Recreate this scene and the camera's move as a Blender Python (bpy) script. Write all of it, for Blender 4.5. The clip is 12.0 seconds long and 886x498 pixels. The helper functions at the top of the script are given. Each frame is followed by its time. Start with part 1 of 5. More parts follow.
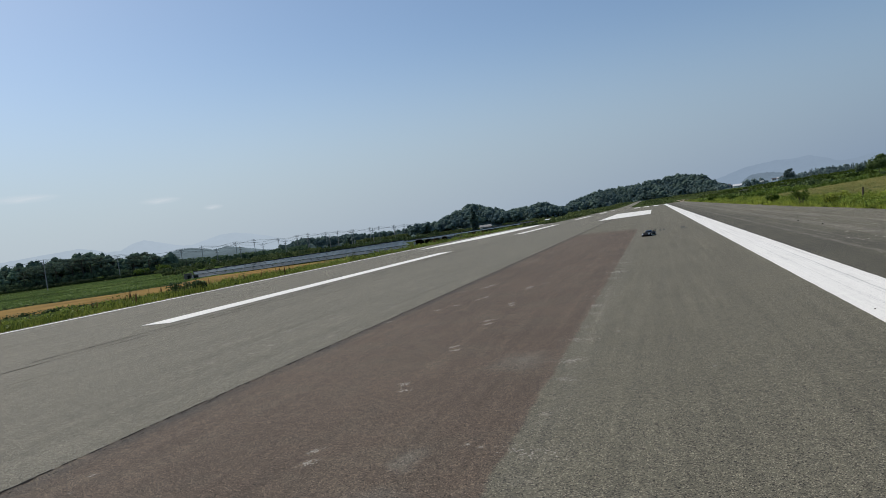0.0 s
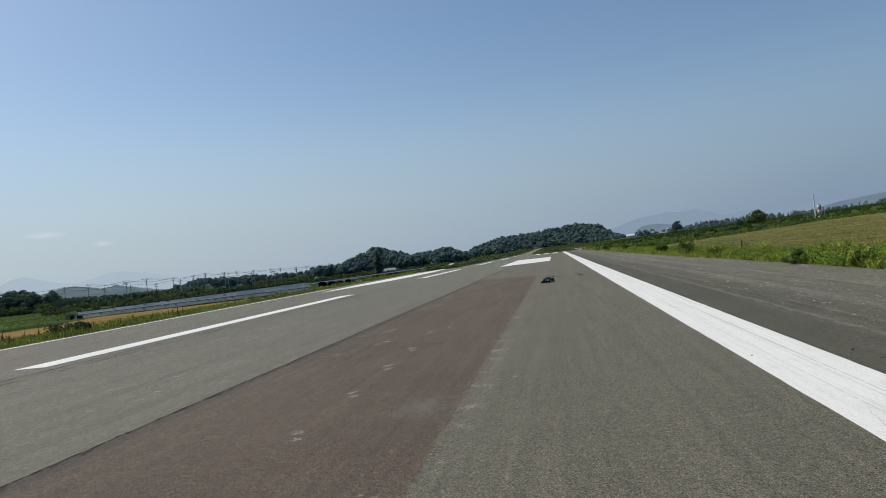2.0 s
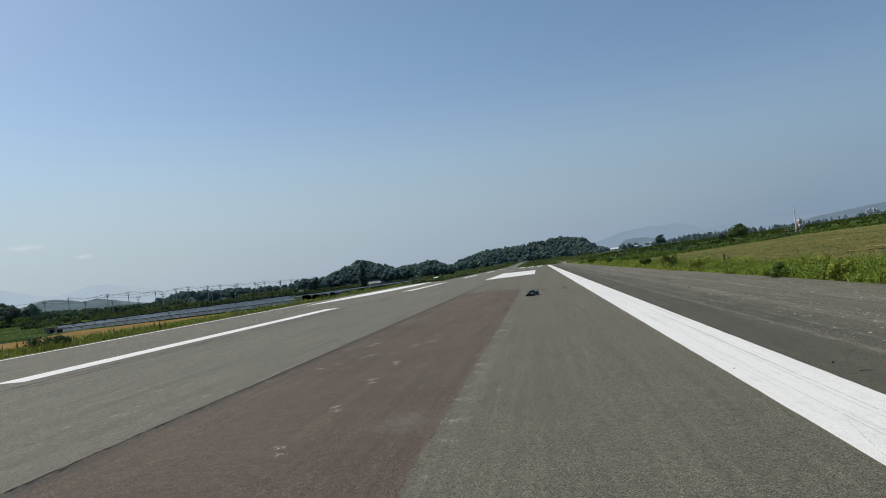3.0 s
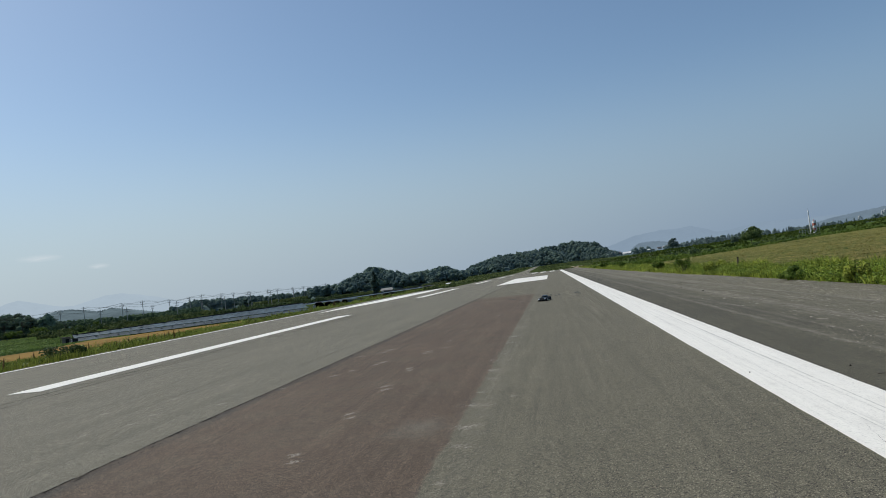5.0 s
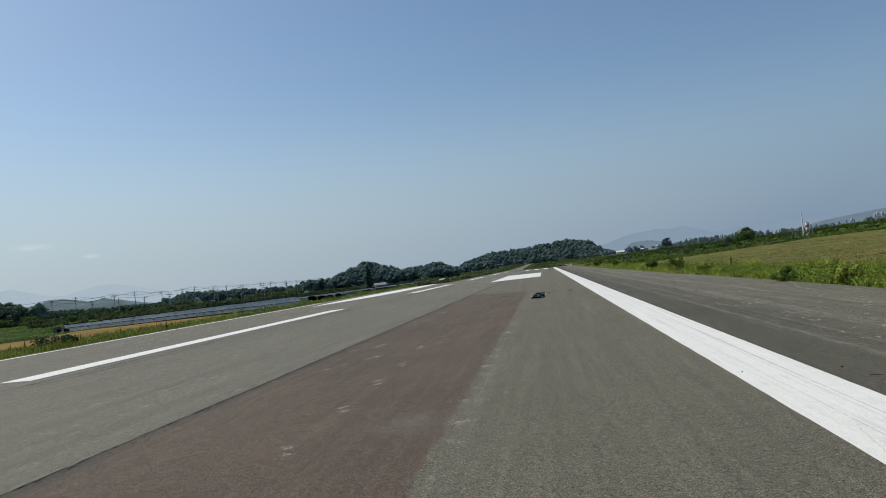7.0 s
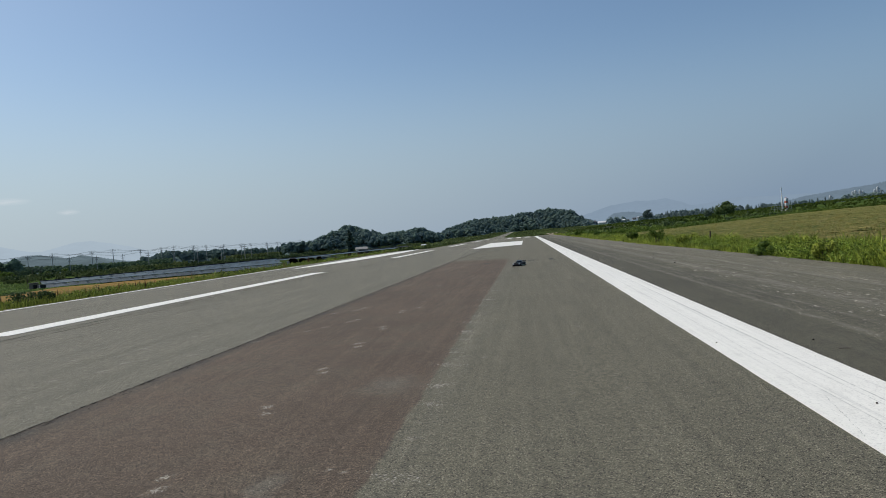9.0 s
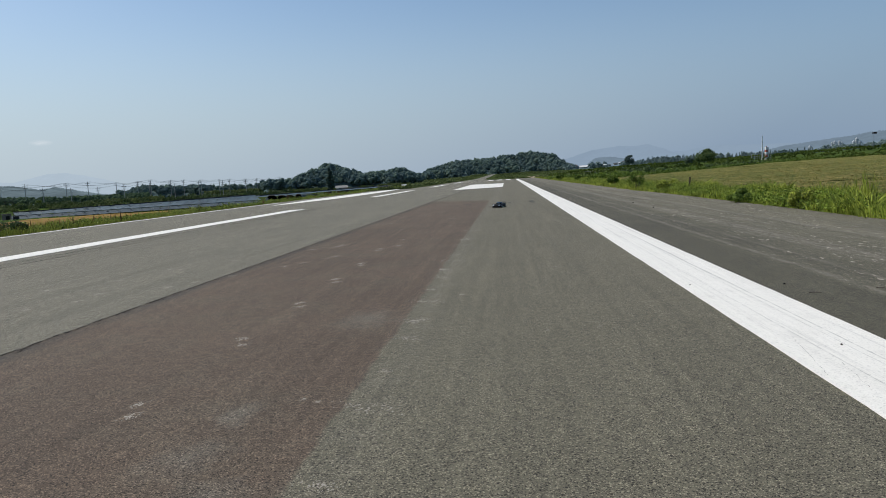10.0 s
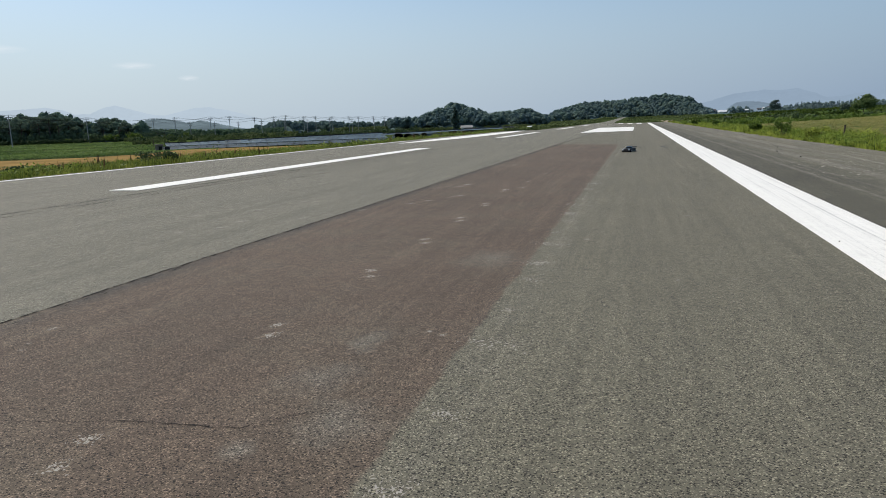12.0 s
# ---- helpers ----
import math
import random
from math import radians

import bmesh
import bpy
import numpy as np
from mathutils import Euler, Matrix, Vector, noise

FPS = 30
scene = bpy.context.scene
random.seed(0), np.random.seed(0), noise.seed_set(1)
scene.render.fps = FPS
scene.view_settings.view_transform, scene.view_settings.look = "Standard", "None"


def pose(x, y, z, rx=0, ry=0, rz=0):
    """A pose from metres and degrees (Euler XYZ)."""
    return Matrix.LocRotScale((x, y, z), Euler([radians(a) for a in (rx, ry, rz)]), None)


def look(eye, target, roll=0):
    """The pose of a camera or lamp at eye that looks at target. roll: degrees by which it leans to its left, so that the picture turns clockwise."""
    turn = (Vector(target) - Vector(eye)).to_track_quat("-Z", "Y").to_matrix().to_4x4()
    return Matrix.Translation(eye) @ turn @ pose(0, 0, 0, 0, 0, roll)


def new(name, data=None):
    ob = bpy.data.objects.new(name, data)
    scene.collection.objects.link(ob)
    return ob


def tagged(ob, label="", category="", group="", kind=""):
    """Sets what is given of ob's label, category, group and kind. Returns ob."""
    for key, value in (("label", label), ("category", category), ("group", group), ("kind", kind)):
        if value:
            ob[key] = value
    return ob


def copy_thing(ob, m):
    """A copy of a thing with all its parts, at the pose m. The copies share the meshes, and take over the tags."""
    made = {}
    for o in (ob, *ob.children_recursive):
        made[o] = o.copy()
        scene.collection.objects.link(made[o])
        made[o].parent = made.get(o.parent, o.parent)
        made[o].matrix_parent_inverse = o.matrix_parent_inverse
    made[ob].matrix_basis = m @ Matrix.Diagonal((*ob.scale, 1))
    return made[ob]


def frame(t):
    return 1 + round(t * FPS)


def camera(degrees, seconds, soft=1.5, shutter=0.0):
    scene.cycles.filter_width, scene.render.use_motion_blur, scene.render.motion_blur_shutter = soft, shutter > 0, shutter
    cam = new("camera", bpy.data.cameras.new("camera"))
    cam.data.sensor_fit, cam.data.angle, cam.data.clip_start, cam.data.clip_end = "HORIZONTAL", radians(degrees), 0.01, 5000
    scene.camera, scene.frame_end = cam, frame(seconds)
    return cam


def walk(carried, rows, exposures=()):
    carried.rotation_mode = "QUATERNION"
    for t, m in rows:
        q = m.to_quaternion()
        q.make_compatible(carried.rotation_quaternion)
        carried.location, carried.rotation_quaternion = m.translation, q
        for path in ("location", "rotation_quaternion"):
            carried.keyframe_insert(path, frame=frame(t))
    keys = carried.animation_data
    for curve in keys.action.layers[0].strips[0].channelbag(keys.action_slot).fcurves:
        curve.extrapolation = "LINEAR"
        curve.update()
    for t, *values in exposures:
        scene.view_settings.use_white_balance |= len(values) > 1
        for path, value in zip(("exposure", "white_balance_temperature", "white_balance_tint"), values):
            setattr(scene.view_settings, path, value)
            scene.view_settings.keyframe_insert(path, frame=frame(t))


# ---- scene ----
cam = camera(64.49, 12.0, soft=0.25)
PATH = [
    (0.0, (-0.016, -0.034, 1.558), (-5.919, 19.066, 0.966), -7.53),
    (0.5, (-0.002, -0.026, 1.559), (-4.507, 19.455, 1.110), -7.00),
    (1.0, (0.006, -0.001, 1.559), (-3.846, 19.623, 1.330), -6.65),
    (1.5, (0.012, 0.002, 1.556), (-3.442, 19.701, 1.611), -6.46),
    (2.0, (0.016, 0.001, 1.563), (-3.117, 19.751, 1.870), -6.34),
    (2.5, (0.027, -0.006, 1.564), (-2.842, 19.780, 2.072), -6.31),
    (3.0, (0.027, 0.003, 1.564), (-2.645, 19.814, 2.196), -6.31),
    (5.0, (0.025, -0.002, 1.566), (-2.953, 19.757, 2.407), -6.89),
    (5.5, (0.010, -0.013, 1.563), (-3.077, 19.728, 2.422), -6.75),
    (6.0, (0.006, -0.021, 1.567), (-3.070, 19.723, 2.405), -6.52),
    (6.5, (-0.000, -0.000, 1.560), (-2.955, 19.765, 2.344), -6.25),
    (7.0, (0.003, -0.003, 1.561), (-2.822, 19.784, 2.264), -5.96),
    (9.0, (-0.006, -0.015, 1.552), (-2.413, 19.837, 1.246), -4.46),
    (9.5, (0.003, 0.001, 1.537), (-2.172, 19.852, 0.427), -3.74),
    (10.0, (0.005, 0.022, 1.499), (-1.939, 19.825, -0.514), -3.07),
    (10.5, (0.002, 0.025, 1.497), (-1.809, 19.752, -1.257), -2.50),
    (11.0, (-0.009, 0.012, 1.499), (-2.032, 19.654, -1.682), -2.14),
    (11.5, (-0.022, 0.016, 1.497), (-3.062, 19.497, -1.856), -1.88),
    (12.0, (-0.052, 0.016, 1.483), (-5.378, 18.972, -2.023), -1.76),
]
walk(cam, [(t, look(eye, target, roll)) for t, eye, target, roll in PATH],
     exposures=[(0.0, 0.0, 6500, 12), (2.5, 0.0, 6500, 10), (7.0, -0.02, 6500, 9), (9.2, -0.04, 6500, 10), (10.5, 0.2, 6500, 11), (12.0, 0.26, 6560, 11)])

# ---------------------------------------------------------------- light
SUN_EL, SUN_AZ = 50.0, 72.0          # degrees above the plain, degrees to the left of the runway's heading
world = bpy.data.worlds.new("sky")
scene.world = world
world.use_nodes = True
wt = world.node_tree
sky = wt.nodes.new("ShaderNodeTexSky")
sky.sky_type, sky.sun_disc = "NISHITA", False
sky.sun_elevation, sky.sun_rotation = radians(SUN_EL), radians(-SUN_AZ)
sky.altitude, sky.air_density, sky.dust_density, sky.ozone_density = 20, 1.0, 1.3, 2.6
wt.nodes["Background"].inputs[1].default_value = 0.1
# summer haze that whitens the sky towards the horizon
geo = wt.nodes.new("ShaderNodeTexCoord")
sep = wt.nodes.new("ShaderNodeSeparateXYZ")
haze = wt.nodes.new("ShaderNodeMapRange")
haze.interpolation_type = "SMOOTHERSTEP"
haze.inputs["From Min"].default_value, haze.inputs["From Max"].default_value = -0.02, 0.30
haze.inputs["To Min"].default_value, haze.inputs["To Max"].default_value = 0.92, 0.0
veil = wt.nodes.new("ShaderNodeMix")
veil.data_type = "RGBA"
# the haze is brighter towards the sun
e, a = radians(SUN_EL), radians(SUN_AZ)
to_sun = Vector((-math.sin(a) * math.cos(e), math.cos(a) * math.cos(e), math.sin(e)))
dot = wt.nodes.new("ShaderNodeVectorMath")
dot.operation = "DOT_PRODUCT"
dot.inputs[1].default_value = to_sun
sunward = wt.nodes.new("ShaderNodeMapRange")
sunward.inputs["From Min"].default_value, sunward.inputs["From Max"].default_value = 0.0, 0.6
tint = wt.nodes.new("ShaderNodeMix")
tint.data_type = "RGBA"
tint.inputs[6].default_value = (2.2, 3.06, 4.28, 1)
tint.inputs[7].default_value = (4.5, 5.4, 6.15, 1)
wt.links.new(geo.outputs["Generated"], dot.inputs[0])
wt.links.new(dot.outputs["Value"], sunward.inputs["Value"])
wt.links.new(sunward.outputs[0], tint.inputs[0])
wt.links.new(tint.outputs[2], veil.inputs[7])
wt.links.new(geo.outputs["Generated"], sep.inputs[0])
wt.links.new(sep.outputs[2], haze.inputs["Value"])
wt.links.new(haze.outputs[0], veil.inputs[0])
clear = wt.nodes.new("ShaderNodeMix")
clear.data_type, clear.blend_type = "RGBA", "MULTIPLY"
clear.inputs[0].default_value = 1.0
clear.inputs[7].default_value = (0.97, 1.04, 1.045, 1)
wt.links.new(sky.outputs[0], clear.inputs[6])
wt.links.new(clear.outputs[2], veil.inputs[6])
# three faint wisps of cloud low in the sky over the fields
over = veil.outputs[2]
for az, el, wide, high in ((47.3, 5.85, 0.03, 0.006), (38.4, 4.85, 0.022, 0.005), (34.7, 3.95, 0.012, 0.004)):
    c = Vector((-math.sin(radians(az)) * math.cos(radians(el)), math.cos(radians(az)) * math.cos(radians(el)), math.sin(radians(el))))
    off = wt.nodes.new("ShaderNodeVectorMath")
    off.operation = "SUBTRACT"
    off.inputs[1].default_value = c
    wt.links.new(geo.outputs["Generated"], off.inputs[0])
    turn = wt.nodes.new("ShaderNodeMapping")
    turn.inputs["Rotation"].default_value = (0, 0, -radians(az))
    turn.inputs["Scale"].default_value = (1 / wide, 0.0, 1 / high)
    wt.links.new(off.outputs[0], turn.inputs[0])
    curl = wt.nodes.new("ShaderNodeTexNoise")
    curl.inputs["Scale"].default_value = 2.2
    wt.links.new(turn.outputs[0], curl.inputs["Vector"])
    size = wt.nodes.new("ShaderNodeVectorMath")
    size.operation = "LENGTH"
    wt.links.new(turn.outputs[0], size.inputs[0])
    soft_edge = wt.nodes.new("ShaderNodeMapRange")
    soft_edge.inputs["From Min"].default_value, soft_edge.inputs["From Max"].default_value = 1.0, 0.1
    soft_edge.inputs["To Max"].default_value = 0.75
    wt.links.new(size.outputs["Value"], soft_edge.inputs["Value"])
    amount = wt.nodes.new("ShaderNodeMath")
    amount.operation = "MULTIPLY"
    wt.links.new(soft_edge.outputs[0], amount.inputs[0])
    wt.links.new(curl.outputs["Fac"], amount.inputs[1])
    wisp = wt.nodes.new("ShaderNodeMix")
    wisp.data_type = "RGBA"
    wisp.inputs[7].default_value = (7.0, 7.4, 7.8, 1)
    wt.links.new(amount.outputs[0], wisp.inputs[0])
    wt.links.new(over, wisp.inputs[6])
    over = wisp.outputs[2]
wt.links.new(over, wt.nodes["Background"].inputs[0])
sun = new("sun", bpy.data.lights.new("sun", "SUN"))
sun.data.energy, sun.data.angle, sun.data.color = 2.95, radians(0.6), (1.0, 0.93, 0.81)
sun.matrix_world = look(to_sun * 100, (0, 0, 0))

# ---------------------------------------------------------------- materials


def material(name, rough=0.8, metal=0.0, spec=0.3):
    m = bpy.data.materials.new(name)
    m.use_nodes = True
    b = m.node_tree.nodes["Principled BSDF"]
    b.inputs["Roughness"].default_value = rough
    b.inputs["Metallic"].default_value = metal
    b.inputs["Specular IOR Level"].default_value = spec
    return m, m.node_tree, b


def coords(nt, scale=(1, 1, 1)):
    c = nt.nodes.new("ShaderNodeTexCoord")
    v = nt.nodes.new("ShaderNodeMapping")
    v.inputs["Scale"].default_value = scale
    nt.links.new(c.outputs["Object"], v.inputs["Vector"])
    return v.outputs[0]


def tex_noise(nt, vec, scale, detail=4.0, rough=0.55):
    n = nt.nodes.new("ShaderNodeTexNoise")
    n.inputs["Scale"].default_value = scale
    n.inputs["Detail"].default_value = detail
    n.inputs["Roughness"].default_value = rough
    nt.links.new(vec, n.inputs["Vector"])
    return n.outputs["Fac"]


def tex_cells(nt, vec, scale, feature="F1", out="Distance"):
    n = nt.nodes.new("ShaderNodeTexVoronoi")
    n.feature = feature
    n.inputs["Scale"].default_value = scale
    nt.links.new(vec, n.inputs["Vector"])
    return n.outputs[out]


def ramp(nt, fac, stops):
    r = nt.nodes.new("ShaderNodeValToRGB")
    els = r.color_ramp.elements
    while len(els) < len(stops):
        els.new(0.5)
    for el, (p, c) in zip(els, stops):
        el.position = p
        el.color = (*c, 1) if isinstance(c, tuple) else (c, c, c, 1)
    nt.links.new(fac, r.inputs[0])
    return r.outputs[0]


def mix(nt, fac, a, b, mode="MIX"):
    m = nt.nodes.new("ShaderNodeMix")
    m.data_type, m.blend_type = "RGBA", mode
    for key, v in ((0, fac), (6, a), (7, b)):
        if isinstance(v, (int, float)):
            m.inputs[key].default_value = v if key == 0 else (v, v, v, 1)
        elif isinstance(v, tuple):
            m.inputs[key].default_value = (*v, 1)
        else:
            nt.links.new(v, m.inputs[key])
    return m.outputs[2]


def calc(nt, op, a, b=0.0, c=0.0, clamp=False):
    m = nt.nodes.new("ShaderNodeMath")
    m.operation, m.use_clamp = op, clamp
    for k, v in enumerate((a, b, c)):
        if isinstance(v, (int, float)):
            m.inputs[k].default_value = v
        else:
            nt.links.new(v, m.inputs[k])
    return m.outputs[0]


def axes(nt, vec):
    s = nt.nodes.new("ShaderNodeSeparateXYZ")
    nt.links.new(vec, s.inputs[0])
    return s.outputs


def relief(nt, bsdf, height, strength, distance):
    b = nt.nodes.new("ShaderNodeBump")
    b.inputs["Strength"].default_value = strength
    b.inputs["Distance"].default_value = distance
    nt.links.new(height, b.inputs["Height"])
    nt.links.new(b.outputs[0], bsdf.inputs["Normal"])


def simple(name, colour, rough=0.7, metal=0.0, vary=0.25, scale=2.0, spec=0.3):
    """A plain surface with uneven tone at two scales."""
    m, nt, b = material(name, rough, metal, spec)
    v = coords(nt)
    f = calc(nt, "ADD", calc(nt, "MULTIPLY", tex_noise(nt, v, scale), 0.6), calc(nt, "MULTIPLY", tex_noise(nt, v, scale * 9), 0.4))
    lo = tuple(c * (1 - vary) for c in colour)
    hi = tuple(min(1, c * (1 + vary)) for c in colour)
    nt.links.new(ramp(nt, f, [(0.3, lo), (0.7, hi)]), b.inputs["Base Color"])
    return m


def foliage(name, dark, light, rough=0.6, through_light=0.35, patch=0.12, share=0.5, crowns=0.0, spec=0.12):
    """Leaves: every clump its own tone, some light let through; crowns: how far whole crowns differ from one another."""
    m, nt, b = material(name, rough, 0.0, spec)
    g = nt.nodes.new("ShaderNodeNewGeometry")
    v = coords(nt)
    f = calc(nt, "ADD", calc(nt, "MULTIPLY", g.outputs["Random Per Island"], 1.05 - share), calc(nt, "MULTIPLY", ramp(nt, tex_noise(nt, v, patch, 3), [(0.32, 0.0), (0.68, 1.0)]), share))
    if crowns:
        own = nt.nodes.new("ShaderNodeAttribute")
        own.attribute_name = "crown"
        f = calc(nt, "ADD", calc(nt, "MULTIPLY", f, 1 - crowns), calc(nt, "MULTIPLY", own.outputs["Fac"], crowns))
    col = ramp(nt, f, [(0.15, dark), (0.85, light)])
    nt.links.new(col, b.inputs["Base Color"])
    tr = nt.nodes.new("ShaderNodeBsdfTranslucent")
    nt.links.new(col, tr.inputs["Color"])
    mx = nt.nodes.new("ShaderNodeMixShader")
    mx.inputs[0].default_value = through_light
    nt.links.new(b.outputs[0], mx.inputs[1])
    nt.links.new(tr.outputs[0], mx.inputs[2])
    nt.links.new(mx.outputs[0], nt.nodes["Material Output"].inputs["Surface"])
    return m


def asphalt(name, tones, brown=False, scuffs=0.0, streak=0.5):
    """Worn airfield asphalt: stone grain, tyre-wide streaks along the runway, blotches; on request a brown relaid strip and pale scuffs."""
    m, nt, b = material(name, 0.84, 0.0, 0.33)
    v = coords(nt)
    along = coords(nt, (1.0, 0.035, 1.0))
    grain = tex_noise(nt, v, 115.0, 6, 0.95)
    stones = tex_cells(nt, v, 155.0, "F1", "Color")
    sx = axes(nt, stones)[0]
    big = tex_noise(nt, v, 0.35, 5, 0.6)
    lane = tex_noise(nt, along, 1.7, 4, 0.6)
    tone = ramp(nt, calc(nt, "ADD", calc(nt, "MULTIPLY", big, 0.55), calc(nt, "MULTIPLY", lane, streak)), [(0.3, tones[0]), (0.75, tones[1])])
    if brown:
        x, y, _ = axes(nt, v)
        edge = calc(nt, "MULTIPLY", calc(nt, "SUBTRACT", tex_noise(nt, v, 1.6, 7, 0.75), 0.5), 0.16)
        inside = calc(nt, "SMOOTH_MIN", calc(nt, "SUBTRACT", -1.17, calc(nt, "ADD", x, edge)), 5.0, 0.1)
        inside = calc(nt, "MULTIPLY_ADD", inside, 28.0, 0.5, True)
        far = calc(nt, "MULTIPLY_ADD", calc(nt, "SUBTRACT", calc(nt, "MULTIPLY_ADD", x, -0.55, 41.6), calc(nt, "ADD", y, calc(nt, "MULTIPLY", edge, 9.0))), 0.3, 0.5, True)
        worn = ramp(nt, tex_noise(nt, v, 0.8, 5, 0.65), [(0.46, 1.0), (0.72, 0.7)])
        where = calc(nt, "MULTIPLY", calc(nt, "MULTIPLY", inside, far), worn)
        red = ramp(nt, big, [(0.3, (0.109, 0.079, 0.054)), (0.75, (0.142, 0.104, 0.072))])
        tone = mix(nt, where, tone, red)
        for cx, cy, rx, ry in ((-1.6, 7.45, 0.4, 0.55), (-1.82, 4.38, 0.16, 0.3), (-1.85, 3.65, 0.3, 0.3), (-1.84, 2.7, 0.12, 0.14), (-1.5, 3.1, 0.3, 0.35)):
            u = calc(nt, "DIVIDE", calc(nt, "SUBTRACT", x, cx), rx)
            w = calc(nt, "DIVIDE", calc(nt, "SUBTRACT", y, cy), ry)
            r = calc(nt, "SQRT", calc(nt, "ADD", calc(nt, "MULTIPLY", u, u), calc(nt, "MULTIPLY", w, w)))
            r = calc(nt, "ADD", r, calc(nt, "MULTIPLY", calc(nt, "SUBTRACT", tex_noise(nt, v, 4.0, 5, 0.7), 0.5), 2.0))
            tone = mix(nt, calc(nt, "MULTIPLY", calc(nt, "SUBTRACT", 1.0, r, 0.0, True), 0.6), tone, (0.19, 0.175, 0.14))
        bleed = calc(nt, "SUBTRACT", 1.0, calc(nt, "MULTIPLY", calc(nt, "ABSOLUTE", calc(nt, "ADD", x, 4.8)), 4.5), 0.0, True)
        bleed = calc(nt, "MULTIPLY", bleed, ramp(nt, tex_noise(nt, v, 1.1, 6, 0.75), [(0.36, 0.25), (0.6, 0.9)]))
        tone = mix(nt, bleed, tone, (0.06, 0.055, 0.045))
        rim = calc(nt, "SUBTRACT", 1.0, calc(nt, "MULTIPLY", calc(nt, "ABSOLUTE", calc(nt, "ADD", x, 0.98)), 3.2), 0.0, True)
        rim = calc(nt, "MULTIPLY", rim, ramp(nt, tex_noise(nt, v, 2.2, 6, 0.75), [(0.4, 0.0), (0.72, 0.4)]))
        tone = mix(nt, rim, tone, (0.24, 0.225, 0.18))
    fine = coords(nt, (1.0, 0.02, 1.0))
    lines = ramp(nt, tex_noise(nt, fine, 7.0, 5, 0.65), [(0.35, 0.86), (0.55, 1.0), (0.7, 1.16)])
    tone = mix(nt, 0.9, tone, lines, "MULTIPLY")
    patchy = ramp(nt, tex_noise(nt, v, 14.0, 5, 0.75), [(0.3, 0.72), (0.5, 1.0), (0.7, 1.25)])
    tone = mix(nt, 0.8, tone, patchy, "MULTIPLY")
    speck = ramp(nt, sx, [(0.0, 0.03), (0.14, 0.08), (0.19, 0.95), (0.86, 1.12), (0.9, 2.6)])
    tone = mix(nt, 0.88, tone, speck, "MULTIPLY")
    cell = nt.nodes.new("ShaderNodeTexVoronoi")
    cell.inputs["Scale"].default_value = 40.0
    nt.links.new(v, cell.inputs["Vector"])
    hole = ramp(nt, calc(nt, "ADD", calc(nt, "ADD", cell.outputs["Distance"], calc(nt, "MULTIPLY", calc(nt, "SUBTRACT", grain, 0.5), 0.9)), calc(nt, "MULTIPLY", axes(nt, cell.outputs["Color"])[1], 0.36)), [(0.2, 0.06), (0.27, 0.2), (0.35, 1.0)])
    tone = mix(nt, 0.9, tone, hole, "MULTIPLY")
    pits = ramp(nt, grain, [(0.34, 0.06), (0.44, 0.88), (0.6, 1.14), (0.7, 1.9)])
    tone = mix(nt, 0.95, tone, pits, "MULTIPLY")
    if scuffs:
        out = calc(nt, "MULTIPLY_ADD", axes(nt, v)[0], 0.3, -1.15, True)
        tone = mix(nt, out, mix(nt, 1.0, tone, 0.78, "MULTIPLY"), mix(nt, 1.0, tone, 1.22, "MULTIPLY"))
        band = tex_noise(nt, coords(nt, (1.0, 0.015, 1.0)), 0.8, 3, 0.6)
        band = calc(nt, "ADD", band, calc(nt, "MULTIPLY_ADD", out, 0.1, -0.06))
        for cx, wide, most in ((5.47, 0.36, 0.8), (4.12, 0.12, 0.7), (6.9, 0.1, 0.55), (4.6, 0.08, 0.5), (7.9, 0.12, 0.5)):
            near = calc(nt, "SUBTRACT", 1.0, calc(nt, "DIVIDE", calc(nt, "ABSOLUTE", calc(nt, "SUBTRACT", axes(nt, v)[0], cx)), wide), 0.0, True)
            near = calc(nt, "MULTIPLY", near, ramp(nt, tex_noise(nt, coords(nt, (3.0, 0.5, 1.0)), 3.0, 6, 0.75), [(0.4, 0.0), (0.65, most)]))
            tone = mix(nt, near, tone, (0.29, 0.265, 0.215))
        for sy, sc, lo in ((1.5, 5.0, 0.70), (0.03, 7.0, 0.665), (1.3, 13.0, 0.675)):
            rub = tex_noise(nt, coords(nt, (1.0, sy, 1.0)), sc, 5, 0.7)
            rub = calc(nt, "ADD", calc(nt, "MULTIPLY", rub, 0.75), calc(nt, "MULTIPLY", band, 0.42))
            lit = ramp(nt, rub, [(lo - 0.005, 0.0), (lo + 0.05, scuffs)])
            tone = mix(nt, lit, tone, (0.27, 0.245, 0.2))
    nt.links.new(tone, b.inputs["Base Color"])
    relief(nt, b, calc(nt, "ADD", grain, calc(nt, "MULTIPLY", sx, 0.5)), 0.7, 0.006)
    return m


M_ASPHALT_L = asphalt("asphalt_grey", ((0.146, 0.136, 0.1), (0.198, 0.185, 0.138)), streak=0.6)
M_ASPHALT_R = asphalt("asphalt_brown_strip", ((0.134, 0.123, 0.086), (0.178, 0.164, 0.115)), brown=True)
M_SHOULDER = asphalt("asphalt_shoulder", ((0.092, 0.085, 0.059), (0.164, 0.151, 0.103)), scuffs=0.6)
M_TAR = simple("tar_seam", (0.022, 0.021, 0.02), 0.95, vary=0.4, scale=6, spec=0.05)
M_RUBBER = simple("rubber_mark", (0.03, 0.03, 0.028), 0.85, vary=0.3, scale=8)
M_SCUFF = simple("pale_scuff", (0.41, 0.38, 0.325), 0.9, vary=0.3, scale=30)

